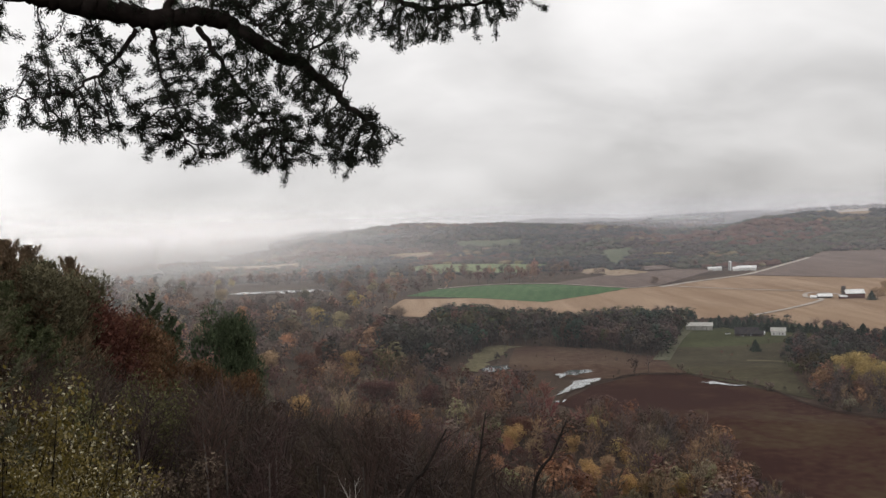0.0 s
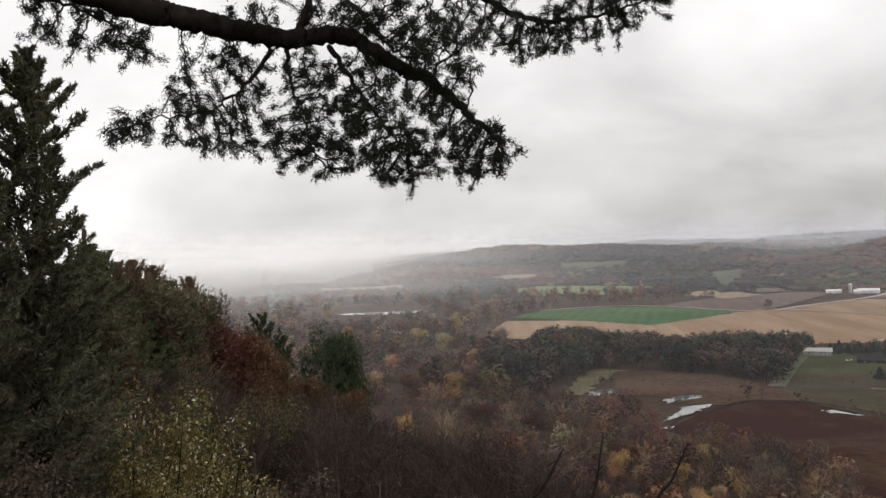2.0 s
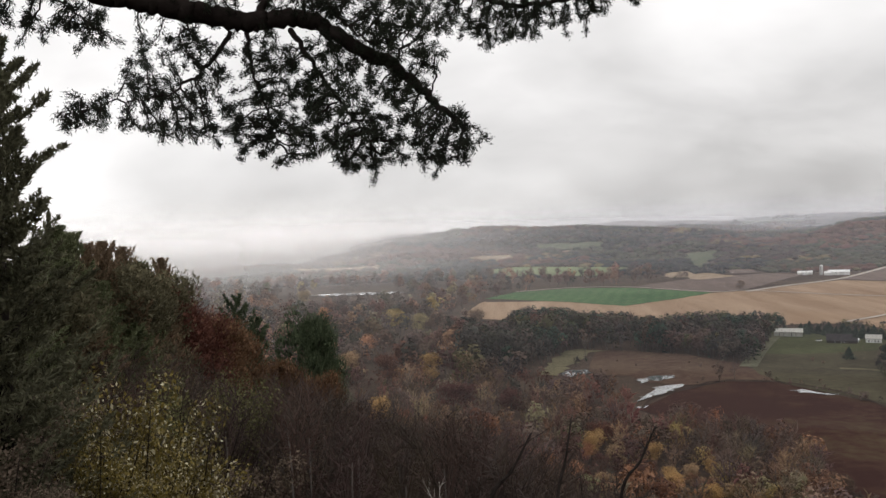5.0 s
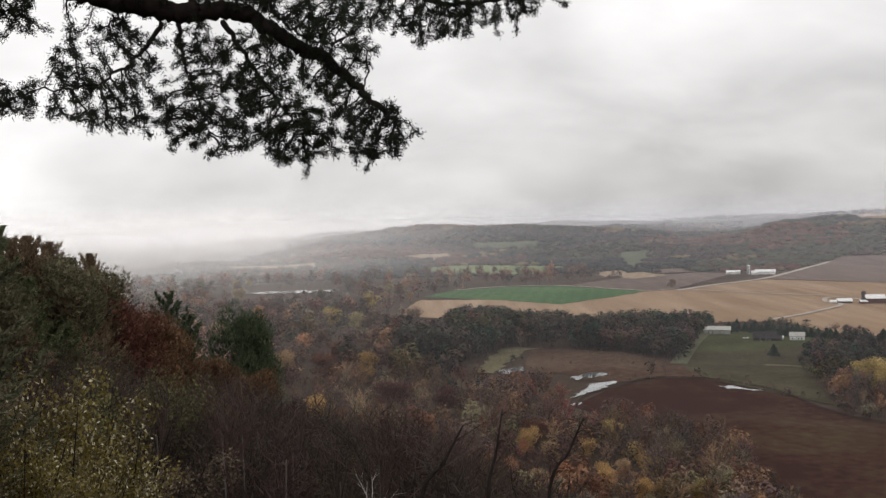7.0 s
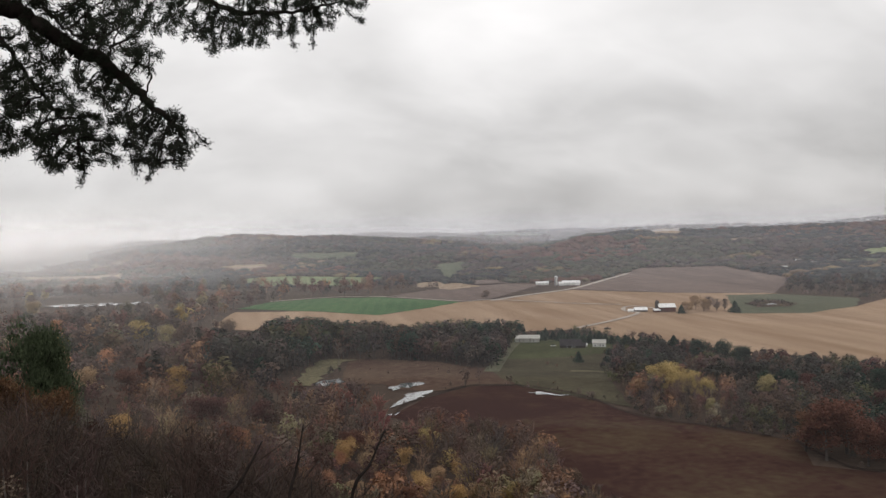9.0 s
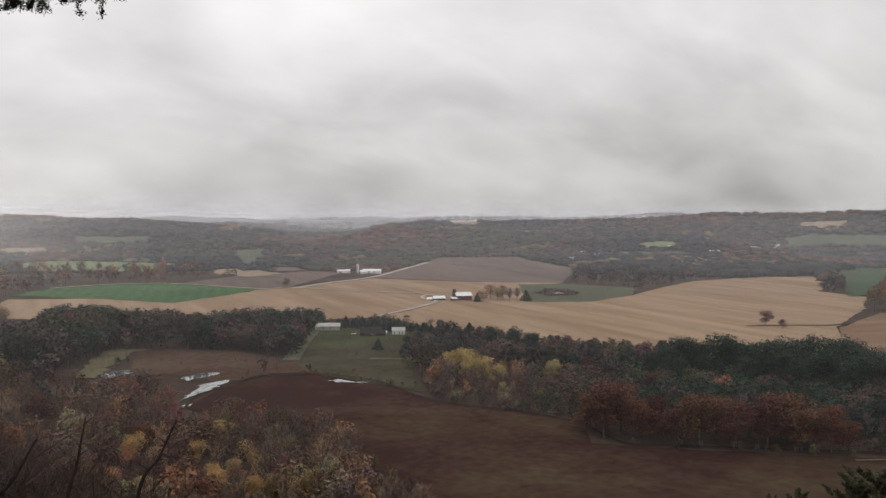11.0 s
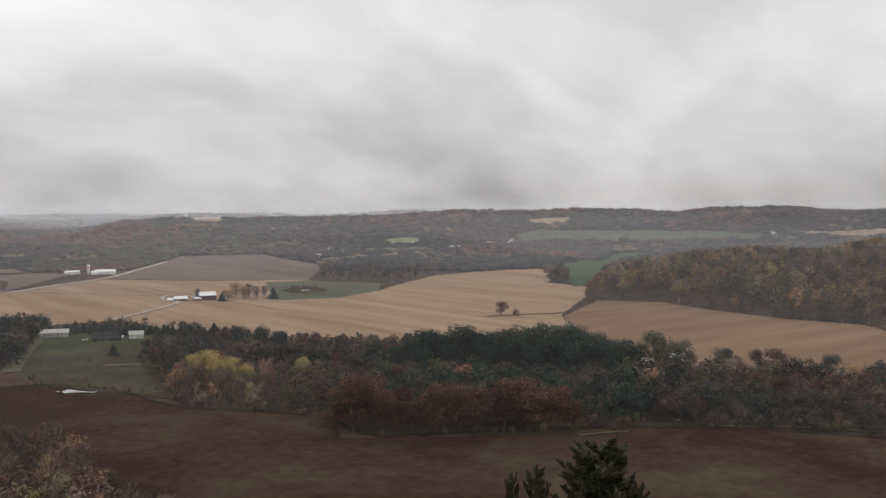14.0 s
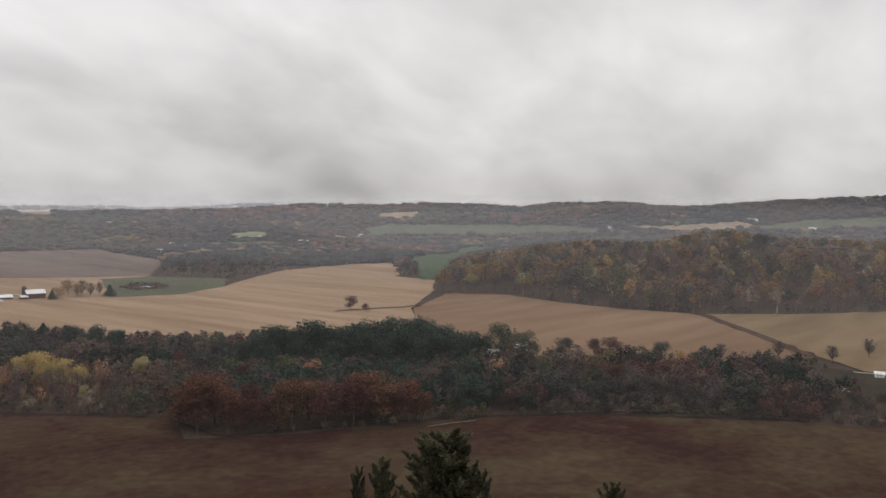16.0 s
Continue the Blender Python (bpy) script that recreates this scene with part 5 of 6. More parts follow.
STANDING["pine"] = [(-38.5, 547, 16), (-39.5, 548, 21), (-40.5, 549, 27), (-41.6, 550, 25), (-42.9, 551, 30), (-44.0, 553, 25), (-45.9, 556, 27), (-47.4, 559, 29), (-48.5, 562, 31), (-49.5, 564, 31), (-50.6, 567, 29), (-51.8, 571, 25), (-53.1, 564, 20), (-45.0, 548, 26), (-46.6, 540, 24), (-49.0, 545, 26), (-51.2, 545, 23), (-42.2, 530, 21), (-44.6, 525, 20), (-47.8, 528, 21), (-50.3, 530, 21), (-40.2, 525, 18), (-52.6, 545, 20), (-54.4, 560, 20), (-28.0, 640, 17), (-29.4, 630, 18), (-30.6, 620, 16)]
STANDING["bare"] = [(-70.2, 605, 13), (-73.7, 638, 13), (-76.8, 639, 12), (-78.8, 675, 14), (-28.6, 1016, 17), (-29.1, 999, 16), (-29.6, 1010, 15)]
STANDING["tan"] = [(11.8, 546, 21), (17.1, 498, 21), (-10.8, 321, 9.1), (-13.3, 302, 8.7), (-5.9, 343, 9.4), (-4.9, 309, 8.4), (-27.8, 1022, 18), (-27.2, 985, 14), (-28.3, 1000, 16)]
WORDS = {"yellow": "bright yellow aspen in autumn leaf among bare woods", "gold": "golden-tan maple in autumn leaf among bare woods", "rust": "broad rust-red oak at the edge of the marsh",
         "brown": "brown-leaved oak standing in the open", "peach": "orange-pink maple above the valley woods", "olive": "large olive-green tree still in leaf", "maroon": "dark maroon oak in autumn leaf",
         "pale": "pale yellow-white aspen among dark trees", "oak": "orange-brown oak at the edge of the marsh", "dark": "dark round-crowned tree by the field", "conifer": "dark green spruce on the farm land",
         "pine": "tall broad dark green pine at the wood's edge", "bare": "bare grey leafless tree beside the field", "orange": "orange maple glowing above the valley woods", "cream": "cream-yellow tree above the valley woods", "tan": "tan-leaved maple half stripped of its leaves"}


plant_valley()
plant_scrub()


def plant_standing():
    rng = np.random.default_rng(31)
    for key, rows in STANDING.items():
        form = {"conifer": "conifer", "bare": "bare"}.get(key, "round")
        kinds = [Kind({"conifer": "spruce_tree", "bare": "bare_tree"}.get(key, key + "_tree"), form, {"bare": 900, "conifer": 1100}.get(form, 3000), {"bare": 0.03, "conifer": 0.036}.get(form, 0.019), M["leaf_" + key], M["far_bark"], 40 + k + len(key), 3) for k in range(2)]
        for i, (az, r, h) in enumerate(rows):
            x, y = around(az, r)
            kinds[i % 2].plant(x, y, h, WORDS[key], key + " trees in the valley" if len(rows) > 1 else "", rng.uniform(0.85, 1.2) * (1.3 if key in ("rust", "oak", "maroon") else 1.45 if key in ("tan", "bare") else 1.9 if key == "conifer" else 1.15), turn=rng.uniform(0, 360))


plant_standing()

# ---------------------------------------------------------------- the slope under the overlook


def top_height(az, r, el):
    """The height that a tree at a bearing and distance needs for its top to show at an elevation."""
    x, y = around(az, r)
    return 100 + r * math.tan(radians(el)) - float(land(x, y))


def plant_slope():
    # leafless brush and young trees all down the slope
    rng = np.random.default_rng(5)
    x, y, r, az = spread(-16, 46, 22, 160, 0.048, 0.064, 51)
    high = 100 + r * np.tan(np.radians(np.interp(az, [-30, -12, -6, 0, 5, 12, 16, 20, 30, 48], [-27, -21, -17.5, -14.5, -12.8, -11, -9.5, -8.5, -6, -2]) - rng.uniform(0, 2.5, len(az))))
    h = np.minimum(rng.uniform(8, 15, len(x)), high - land(x, y))
    keep = h > 1.8
    x, y, r, az, h = x[keep], y[keep], r[keep], az[keep], h[keep]
    species = pickmix(rng, {"brush": 8}, len(x))
    near = r < 60
    woods("slope_brush", x[near], y[near], species[near], h[near], (90, 520), (0.06, 0.0115), "dense leafless grey-brown brush on the steep slope", 61, 6)
    woods("slope_brush", x[~near], y[~near], species[~near], h[~near], (40, 330), (0.09, 0.020), "bare grey-brown young woods down the slope", 62, 6)
    cedar = Kind("cedar_tree", "plume_cedar", 66, 0.0058, M["dark_cedar_leaf"], M["bark"], 71, 14)
    cedar2 = Kind("cedar_tree", "plume_cedar", 26, 0.0070, M["cedar_leaf"], M["bark"], 72, 10)
    cedar3 = Kind("cedar_tree", "plume_cedar", 26, 0.0074, M["dull_cedar_leaf"], M["bark"], 74, 10)
    for k, (az, r, el, wide, words) in enumerate([(33.2, 14, 12.0, 1.0, "tall dark green cedar on the bluff edge"), (33.2, 26, -1.5, 1.5, ""), (30.1, 30, 0.6, 0.8, ""), (29.2, 33, 0.1, 0.7, ""), (23.6, 44, -2.2, 0.5, ""),
                                                  (31.5, 22, -4.5, 1.6, ""), (28.5, 25, -5.0, 1.6, ""), (25.6, 32, -5.6, 1.5, ""), (36.5, 20, -1.6, 1.6, ""), (31.9, 28, -1.4, 1.2, ""), (37.8, 13, 13.5, 1.1, "tall dark green cedar on the bluff edge")]):
        x, y = around(az, r)
        (cedar if words else cedar2 if k % 2 else cedar3).plant(x, y, top_height(az, r, el), words or "dark green cedar on the slope below the overlook", "cedars on the slope", wide, turn=47 * k)
    olive_tip = Kind("cedar_tree", "plume_candle", 40, 0.0080, M["cedar_leaf"], M["bark"], 86, 10)
    brown_tip = Kind("cedar_tree", "plume_candle", 40, 0.0080, M["dull_cedar_leaf"], M["bark"], 87, 10)
    for k, (az, r, el, wide) in enumerate([(30.1, 27, 0.55, 0.9), (29.3, 30, 0.15, 0.8), (28.2, 32, -0.6, 0.7), (27.4, 33, -0.5, 0.8), (26.2, 36, -0.9, 0.7), (25.2, 40, -1.9, 0.7), (23.9, 43, -1.7, 0.6), (31.2, 25, -0.6, 1.0), (27.8, 29, -3.0, 1.1), (25.8, 33, -3.6, 1.1)]):
        x, y = around(az, r)
        (brown_tip if k in (2, 3, 4, 6, 9) else olive_tip).plant(x, y, top_height(az, r, el), "ragged brownish cedar on the slope" if k in (2, 3, 4, 6, 9) else "ragged olive green cedar on the slope", "cedars on the slope", wide, turn=59 * k)
    juniper = Kind("juniper_tree", "dome", 15000, 0.0052, M["juniper_leaf"], M["bark"], 81, 10)
    for k, (az, r, el, wide) in enumerate([(26.9, 37, -0.9, 1.15), (25.3, 41, -1.6, 1.0), (28.4, 33, -0.8, 1.2), (30.0, 29, -0.4, 0.8), (32.0, 24, -2.0, 1.2), (24.4, 45, -2.4, 0.8)]):
        x, y = around(az, r)
        juniper.plant(x, y, top_height(az, r, el), "dense dark rounded juniper on the slope", "junipers on the slope", wide, turn=71 * k)
    red = Kind("oak_tree", "dome", 11000, 0.0060, M["red_oak_leaf"], M["bark"], 73, 10)
    brown = Kind("oak_tree", "dome", 11000, 0.0060, M["brown_oak_leaf"], M["bark"], 74, 10)
    for k, (kind, az, r, el, wide) in enumerate([(red, 23.6, 48, -3.1, 1.0), (red, 22.6, 52, -4.3, 1.0), (brown, 21.3, 56, -5.0, 1.0), (brown, 20.2, 60, -6.2, 1.0), (red, 25.2, 44, -1.9, 0.9), (brown, 16.6, 66, -8.3, 0.8), (brown, 13.6, 70, -9.3, 0.8)]):
        x, y = around(az, r)
        kind.plant(x, y, top_height(az, r, el), "dark red oak on the slope" if kind is red else "rusty brown oak on the slope", "oaks on the slope", wide, turn=61 * k)
    pine = Kind("pine_tree", "plume_pine", 34, 0.0105, M["pine_leaf"], M["bark"], 75, 14)
    broad_cedar = Kind("cedar_tree", "plume_cedar", 66, 0.0058, M["dark_cedar_leaf"], M["bark"], 90, 14)
    tall_cedar = Kind("cedar_tree", "plume_candle", 64, 0.0062, M["dark_cedar_leaf"], M["bark"], 70, 12)
    dome = Kind("pine_tree", "dome", 16000, 0.0056, M["pine_leaf"], M["bark"], 79, 10)
    for k, (az, r, el, wide) in enumerate([(14.7, 85, -4.9, 0.62), (19.3, 78, -4.3, 0.8), (18.1, 80, -5.8, 0.7)]):
        x, y = around(az, r)
        (dome if k == 0 else pine).plant(x, y, top_height(az, r, el), "dark green pine rising above the slope woods", "pines on the slope", wide, turn=80 * k)
    for k, (az, r, el, wide) in enumerate([(-52.3, 44, -14.9, 1.4), (-51.0, 43.5, -15.8, 0.9), (-53.4, 44.5, -15.8, 0.9), (-48.0, 43, -16.9, 0.7), (-46.4, 43.5, -17.4, 0.4), (-54.9, 45, -17.5, 0.5), (-63.8, 44, -17.9, 0.6)]):
        x, y = around(az, r)
        (tall_cedar if k == 6 else broad_cedar).plant(x, y, top_height(az, r, el), "dark green cedar top rising from below the bluff", "cedars below the bluff", wide, turn=33 * k)
    gold = Kind("aspen_shrub", "shrub", 4600, 0.0092, M["gold_shrub_leaf"], M["bark"], 76, 16)
    green = Kind("green_shrub", "shrub", 5000, 0.0095, M["green_shrub_leaf"], M["bark"], 77, 12)
    dark = Kind("brown_shrub", "shrub", 5000, 0.0095, M["brush_leaf"], M["bark"], 78, 14)
    for k, (kind, az, r, el, wide) in enumerate([(gold, 26.3, 15.5, -7.9, 0.85), (gold, 23.3, 16.5, -10.2, 0.9), (gold, 28.6, 14.5, -10.0, 0.8), (gold, 21.4, 15, -14.0, 1.0), (gold, 25.0, 12.5, -13.0, 0.9),
                                                 (green, 20.0, 26, -9.2, 0.9), (green, 21.5, 24, -8.8, 0.7), (green, 24.5, 22, -8.4, 0.8), (green, 29.5, 20, -8.8, 0.9),
                                                 (dark, 32.0, 15, -8.5, 0.9), (dark, 34.0, 12, -10.5, 1.0), (dark, 30.5, 17, -8.0, 0.9), (dark, 36, 14, -7, 0.9), (dark, 31, 11, -14, 1.0), (dark, 18.6, 20, -14.0, 1.0), (dark, 16, 23, -14.5, 1.0), (dark, 12.5, 24, -15.5, 1.0)]):
        x, y = around(az, r)
        words = {id(gold): "yellow-green aspen shrub with pale shining leaves", id(green): "olive green shrub on the slope", id(dark): "dark brown half-bare shrub on the slope"}[id(kind)]
        kind.plant(x, y, max(1.2, top_height(az, r, el)), words, "shrubs on the slope", wide, turn=53 * k)


plant_slope()

# ---------------------------------------------------------------- the pine bough over the overlook
BOUGH_EYE = Vector((-0.13, 0.07, 100.02))


def sight(az, el, r):
    """A point r metres from the overlook at a bearing and an elevation."""
    return BOUGH_EYE + Vector((-math.sin(radians(az)) * math.cos(radians(el)), math.cos(radians(az)) * math.cos(radians(el)), math.sin(radians(el)))) * r


def grow(roots, goals, step, reach, kill, rounds):
    """Twigs that grow from the root points towards the goals: points and parents."""
    P = [np.array(p) for p in roots]
    parent = [-1] * len(P)
    near = np.full(len(goals), 1e9)
    who = np.zeros(len(goals), int)
    fresh = list(range(len(P)))
    alive = np.ones(len(goals), bool)
    shoots = {}
    for _ in range(rounds):
        for k in fresh:
            d = np.linalg.norm(goals - P[k], axis=1)
            closer = d < near
            near[closer], who[closer] = d[closer], k
        alive &= near > kill
        pull = alive & (near < reach)
        if not pull.any():
            break
        fresh = []
        for k in np.unique(who[pull]):
            # a point that has forked three times grows no more
            shoots[k] = shoots.get(k, 0) + 1
            if shoots[k] > 3:
                alive &= who != k
                continue
            g = goals[pull & (who == k)] - P[k]
            d = (g / np.linalg.norm(g, axis=1, keepdims=True)).mean(0)
            d = d / (np.linalg.norm(d) + 1e-9) + np.random.normal(0, 0.25, 3)
            P.append(P[k] + d / np.linalg.norm(d) * step)
            parent.append(k)
            fresh.append(len(P) - 1)
    return np.array(P), np.array(parent)


BOUGH_LINE = [(26.3, 15.4, 6.02), (24.4, 15.1, 6.02), (21.8, 14.6, 6.02), (19.1, 14.1, 6.02), (16.7, 13.8, 6.02), (14.2, 14.1, 6.03), (12.1, 13.4, 6.03), (10.0, 12.1, 6.03), (7.9, 11.0, 6.03), (6.1, 9.6, 6.03), (4.4, 7.9, 6.03), (3.1, 6.9, 6.03)]


def overhead_pine():
    rng = np.random.default_rng(9)

    def hang(az, el, r):
        return sight(az, el - 0.22, r)

    np.random.seed(9)
    tree = new("pine_tree")
    trunk_at = around(66, 5.2)
    foot = Vector((trunk_at[0], trunk_at[1], float(land(*trunk_at))))
    tree.location = foot
    main = [foot + Vector((0.05, 0.1, 3.6)), hang(50, 18.5, 5.5), hang(42, 18.3, 5.9), hang(35, 17.6, 6.0)] + [hang(*p) for p in BOUGH_LINE]
    arms = [(main, 0.122, 0.014),
            ([hang(14.5, 13.5, 6.0), hang(13.1, 11.2, 6.0), hang(11.2, 8.6, 6.05), hang(9.6, 6.2, 6.05)], 0.022, 0.005),
            ([hang(16.8, 13.3, 6.0), hang(16.2, 14.8, 6.05), hang(15.1, 16.9, 6.2), hang(12.0, 19.1, 6.3)], 0.034, 0.014),
            ([hang(14.2, 17.4, 6.25), hang(11.6, 14.8, 6.1), hang(10.0, 13.0, 6.0), hang(7.4, 12.1, 5.9)], 0.020, 0.005),
            ([hang(18.3, 13.1, 6.0), hang(20.0, 10.9, 5.95), hang(22.3, 9.4, 5.9), hang(27.2, 8.3, 5.9)], 0.017, 0.004),
            ([hang(17.4, 13.1, 6.0), hang(17.0, 11.0, 6.05), hang(16.4, 8.8, 6.1), hang(15.6, 6.4, 6.1)], 0.016, 0.004)]
    arms += [
            ([hang(38, 17.2, 6.1), hang(33.3, 16.0, 6.3), hang(29.8, 15.1, 6.4), hang(26.9, 13.5, 6.4)], 0.020, 0.005),
            ([hang(24.0, 20.0, 6.6), hang(10.4, 20.1, 7.2), hang(4.8, 16.6, 7.4), hang(0, 14.5, 7.5), hang(-4.1, 14.6, 7.5), hang(-7.0, 15.2, 7.5)], 0.045, 0.007),
            ([foot + Vector((0, 0, 4.6)), hang(45, 24, 6.0), hang(24.0, 20.0, 6.6)], 0.08, 0.055)]
    # trunk
    v, f = tube(smooth_line([foot - Vector((0, 0, 0.4)), foot + Vector((0.03, 0.02, 1.5)), foot + Vector((0.05, 0.1, 3.6)), foot + Vector((0.1, -0.1, 6.0)), foot + Vector((0, 0, 8.5))], 5), np.linspace(0.24, 0.09, 21), 12, 0.06)
    part("trunk", mesh_from("trunk", v - np.array(foot), f, [M["bark"]], smooth=True), None, tree)
    roots = []
    for k, (line, r0, r1) in enumerate(arms):
        pts = smooth_line(line, 9)
        wig = [p + Vector(rng.normal(0, 0.009, 3)) for p in pts]
        girth = np.linspace(r0, r1, len(wig)) if k else np.interp(np.linspace(0, 1, len(wig)), [0, 0.5, 0.8, 1], [0.115, 0.066, 0.044, 0.012])
        v, f = tube(wig, girth * rng.uniform(0.90, 1.10, len(wig)), 12 if r0 > 0.05 else 7, 0.035, k)
        part("limb", mesh_from("limb", v - np.array(foot), f, [M["bark"]], smooth=True), None, tree)
        roots += [np.array(p) for p in wig[4:]]
    # where the foliage hangs: bearing, elevation, half-width, half-height, distance, share
    masses = [(22.0, 10.7, 3.1, 2.3, 5.95, 1.0), (26.9, 8.0, 1.9, 1.1, 5.9, 1.2), (23.1, 7.7, 1.7, 1.2, 5.9, 1.0), (18.9, 8.2, 2.3, 2.1, 6.0, 1.0), (15.1, 7.5, 2.7, 2.5, 6.05, 1.4), (11.7, 7.6, 2.8, 2.8, 6.0, 2.0),
              (9.3, 5.8, 2.5, 1.5, 6.0, 2.0), (6.9, 8.4, 1.5, 2.7, 5.9, 1.3)]
    more = [(4.7, 6.2, 2.2, 1.7, 5.9, 2.6), (7.3, 11.9, 2.3, 2.5, 5.9, 1.5), (12.7, 11.0, 2.5, 1.9, 6.0, 1.4), (16.5, 11.6, 1.9, 1.7, 6.0, 0.8), (9.9, 14.9, 3.6, 1.7, 6.1, 1.7), (20.1, 14.6, 2.3, 1.2, 6.1, 0.9), (14.2, 15.2, 2.2, 1.6, 6.15, 1.2)]
    lobes = [(30.4, 14.6, 3.6, 1.6, 6.4, 1.1), (26.8, 13.4, 1.7, 1.2, 6.4, 1.1), (6.0, 15.5, 2.7, 1.5, 7.4, 1.0), (2.8, 14.4, 2.9, 1.9, 7.4, 1.5), (-0.1, 13.1, 2.0, 1.2, 7.4, 2.0), (-3.0, 14.7, 2.7, 1.5, 7.5, 2.4), (-5.9, 15.1, 2.3, 1.25, 7.5, 2.0)]
    goals = []
    for az, el, a, b, r, share in masses + more + lobes:
        # foliage in clusters, with gaps between them
        for _ in range(max(2, int(4.3 * a * b * share))):
            t, q = rng.uniform(0, 2 * np.pi), math.sqrt(rng.uniform(0, 1))
            mid, wide = (az + a * q * math.cos(t), el + b * q * math.sin(t)), rng.uniform(0.4, 0.75)
            for _ in range(rng.integers(6, 10)):
                goals.append(np.array(hang(mid[0] + rng.normal(0, wide), mid[1] + rng.normal(0, wide * 0.8), r + rng.normal(0, 0.13))))
    goals = np.array(goals)
    P, parent = grow(roots, goals, 0.038, 0.75, 0.045, 70)
    n0 = len(roots)
    load = np.zeros(len(P))
    kids = np.zeros(len(P), int)
    for k in range(len(P) - 1, n0 - 1, -1):
        if kids[k] == 0:
            load[k] = 1
        load[parent[k]] += load[k]
        kids[parent[k]] += 1
    idx = np.arange(n0, len(P))
    a, b = P[parent[idx]], P[idx]
    ra = 0.0034 * np.maximum(np.where(parent[idx] >= n0, load[parent[idx]], load[idx]), 1) ** 0.42
    rb = 0.0034 * np.maximum(load[idx], 1) ** 0.42
    d = (b - a) / np.linalg.norm(b - a, axis=1, keepdims=True)
    s = np.cross(d, [0.31, 0.42, 0.85])
    s /= np.linalg.norm(s, axis=1, keepdims=True)
    u = np.cross(d, s)
    ring = [(math.cos(t), math.sin(t)) for t in (0, 2.094, 4.189)]
    v = np.stack([a + (s * c + u * w) * ra[:, None] for c, w in ring] + [b + (s * c + u * w) * rb[:, None] for c, w in ring], 1)
    k = (np.arange(len(idx)) * 6)[:, None, None]
    q = (np.array([(0, 1, 4, 3), (1, 2, 5, 4), (2, 0, 3, 5)])[None] + k).reshape(-1, 4)
    tagged(part("twig_mass", mesh_from("twig_mass", v.reshape(-1, 3) - np.array(foot), q, [M["bark"]]), None, tree), kind="stuff")
    # tufts of needles along the outer twigs
    outer = idx[load[idx] <= 3]
    reps = np.repeat(outer, np.where(kids[outer] == 0, TUFT[0], TUFT[1]))
    dr = P[reps] - P[parent[reps]]
    dr /= np.linalg.norm(dr, axis=1, keepdims=True)
    start = P[reps] - dr * rng.uniform(0, 0.05, (len(reps), 1)) + rng.normal(0, 0.015, (len(reps), 3))
    way = dr + rng.normal(0, 0.55, dr.shape) + [0, 0, -0.12]
    way /= np.linalg.norm(way, axis=1, keepdims=True)
    nv, nf = slivers(rng, start, start + way * rng.uniform(0.013, 0.033, (len(reps), 1)), 0.0036)
    part("needles", mesh_from("needles", nv - np.array(foot), nf, [M["needles"]]), None, tree, "dark short pine needles in dense tufts")
    tagged(tree, "dark pine with a bough hanging over the overlook", "tree")


TUFT = (66, 22)
overhead_pine()


def bare_sapling(az0, el0, az1, el1, r, thick, seed, material, label):
    """A thin leafless stem that stands on the slope and rises into view."""
    rng = np.random.default_rng(seed)
    p0, p1 = sight(az0, el0, r), sight(az1, el1, r)
    low = p0 - (p1 - p0).normalized() * 0.2
    gx, gy = low.x, low.y
    foot = Vector((gx, gy, float(land(gx, gy))))
    line = smooth_line([foot - Vector((0, 0, 0.05)), foot * 0.45 + low * 0.55 + Vector((0.04, 0, 0)), p0, p0 * 0.5 + p1 * 0.5 + Vector(rng.normal(0, 0.015, 3)), p1], 6)
    ob = new("bare_sapling")
    ob.location = foot
    v, f = tube(line, np.linspace(thick * 2.3, thick * 0.5, len(line)), 6, 0.12, seed)
    part("stem", mesh_from("stem", v - np.array(foot), f, [material], smooth=True), None, ob)
    for k in range(9):
        i = rng.integers(len(line) // 3, len(line) - 1)
        a = line[i]
        d = ((p1 - p0).normalized() + Vector(rng.normal(0, 0.6, 3))).normalized()
        pts = smooth_line([a, a + d * 0.05 + Vector((0, 0, 0.01)), a + d * rng.uniform(0.07, 0.2)], 3)
        v, f = tube(pts, np.linspace(thick * 0.6, thick * 0.2, len(pts)), 4)
        part("twig", mesh_from("twig", v - np.array(foot), f, [material]), None, ob)
    tagged(ob, label, "sapling", "saplings below the overlook")


for k, row in enumerate([(2.5, -18.6, -0.5, -14.0, 10.6, 0.020), (-2.1, -18.6, -3.2, -13.0, 11.0, 0.017), (-6.3, -18.2, -8.7, -13.5, 11.4, 0.017), (-4.1, -19.2, -3.7, -16.6, 10.8, 0.010), (0.0, -19.2, 0.8, -17.2, 11.0, 0.010)]):
    bare_sapling(*row, 80 + k, M["bark"], "thin dark leafless sapling rising from the slope")
for k, row in enumerate([(6.2, -19.0, 7.0, -16.9, 10.8, 0.004), (5.9, -19.0, 5.9, -17.0, 10.8, 0.004), (5.2, -19.4, 4.4, -18.3, 10.8, 0.004)]):
    bare_sapling(*row, 90 + k, M["pale_bark"], "thin pale leafless sapling below the overlook")

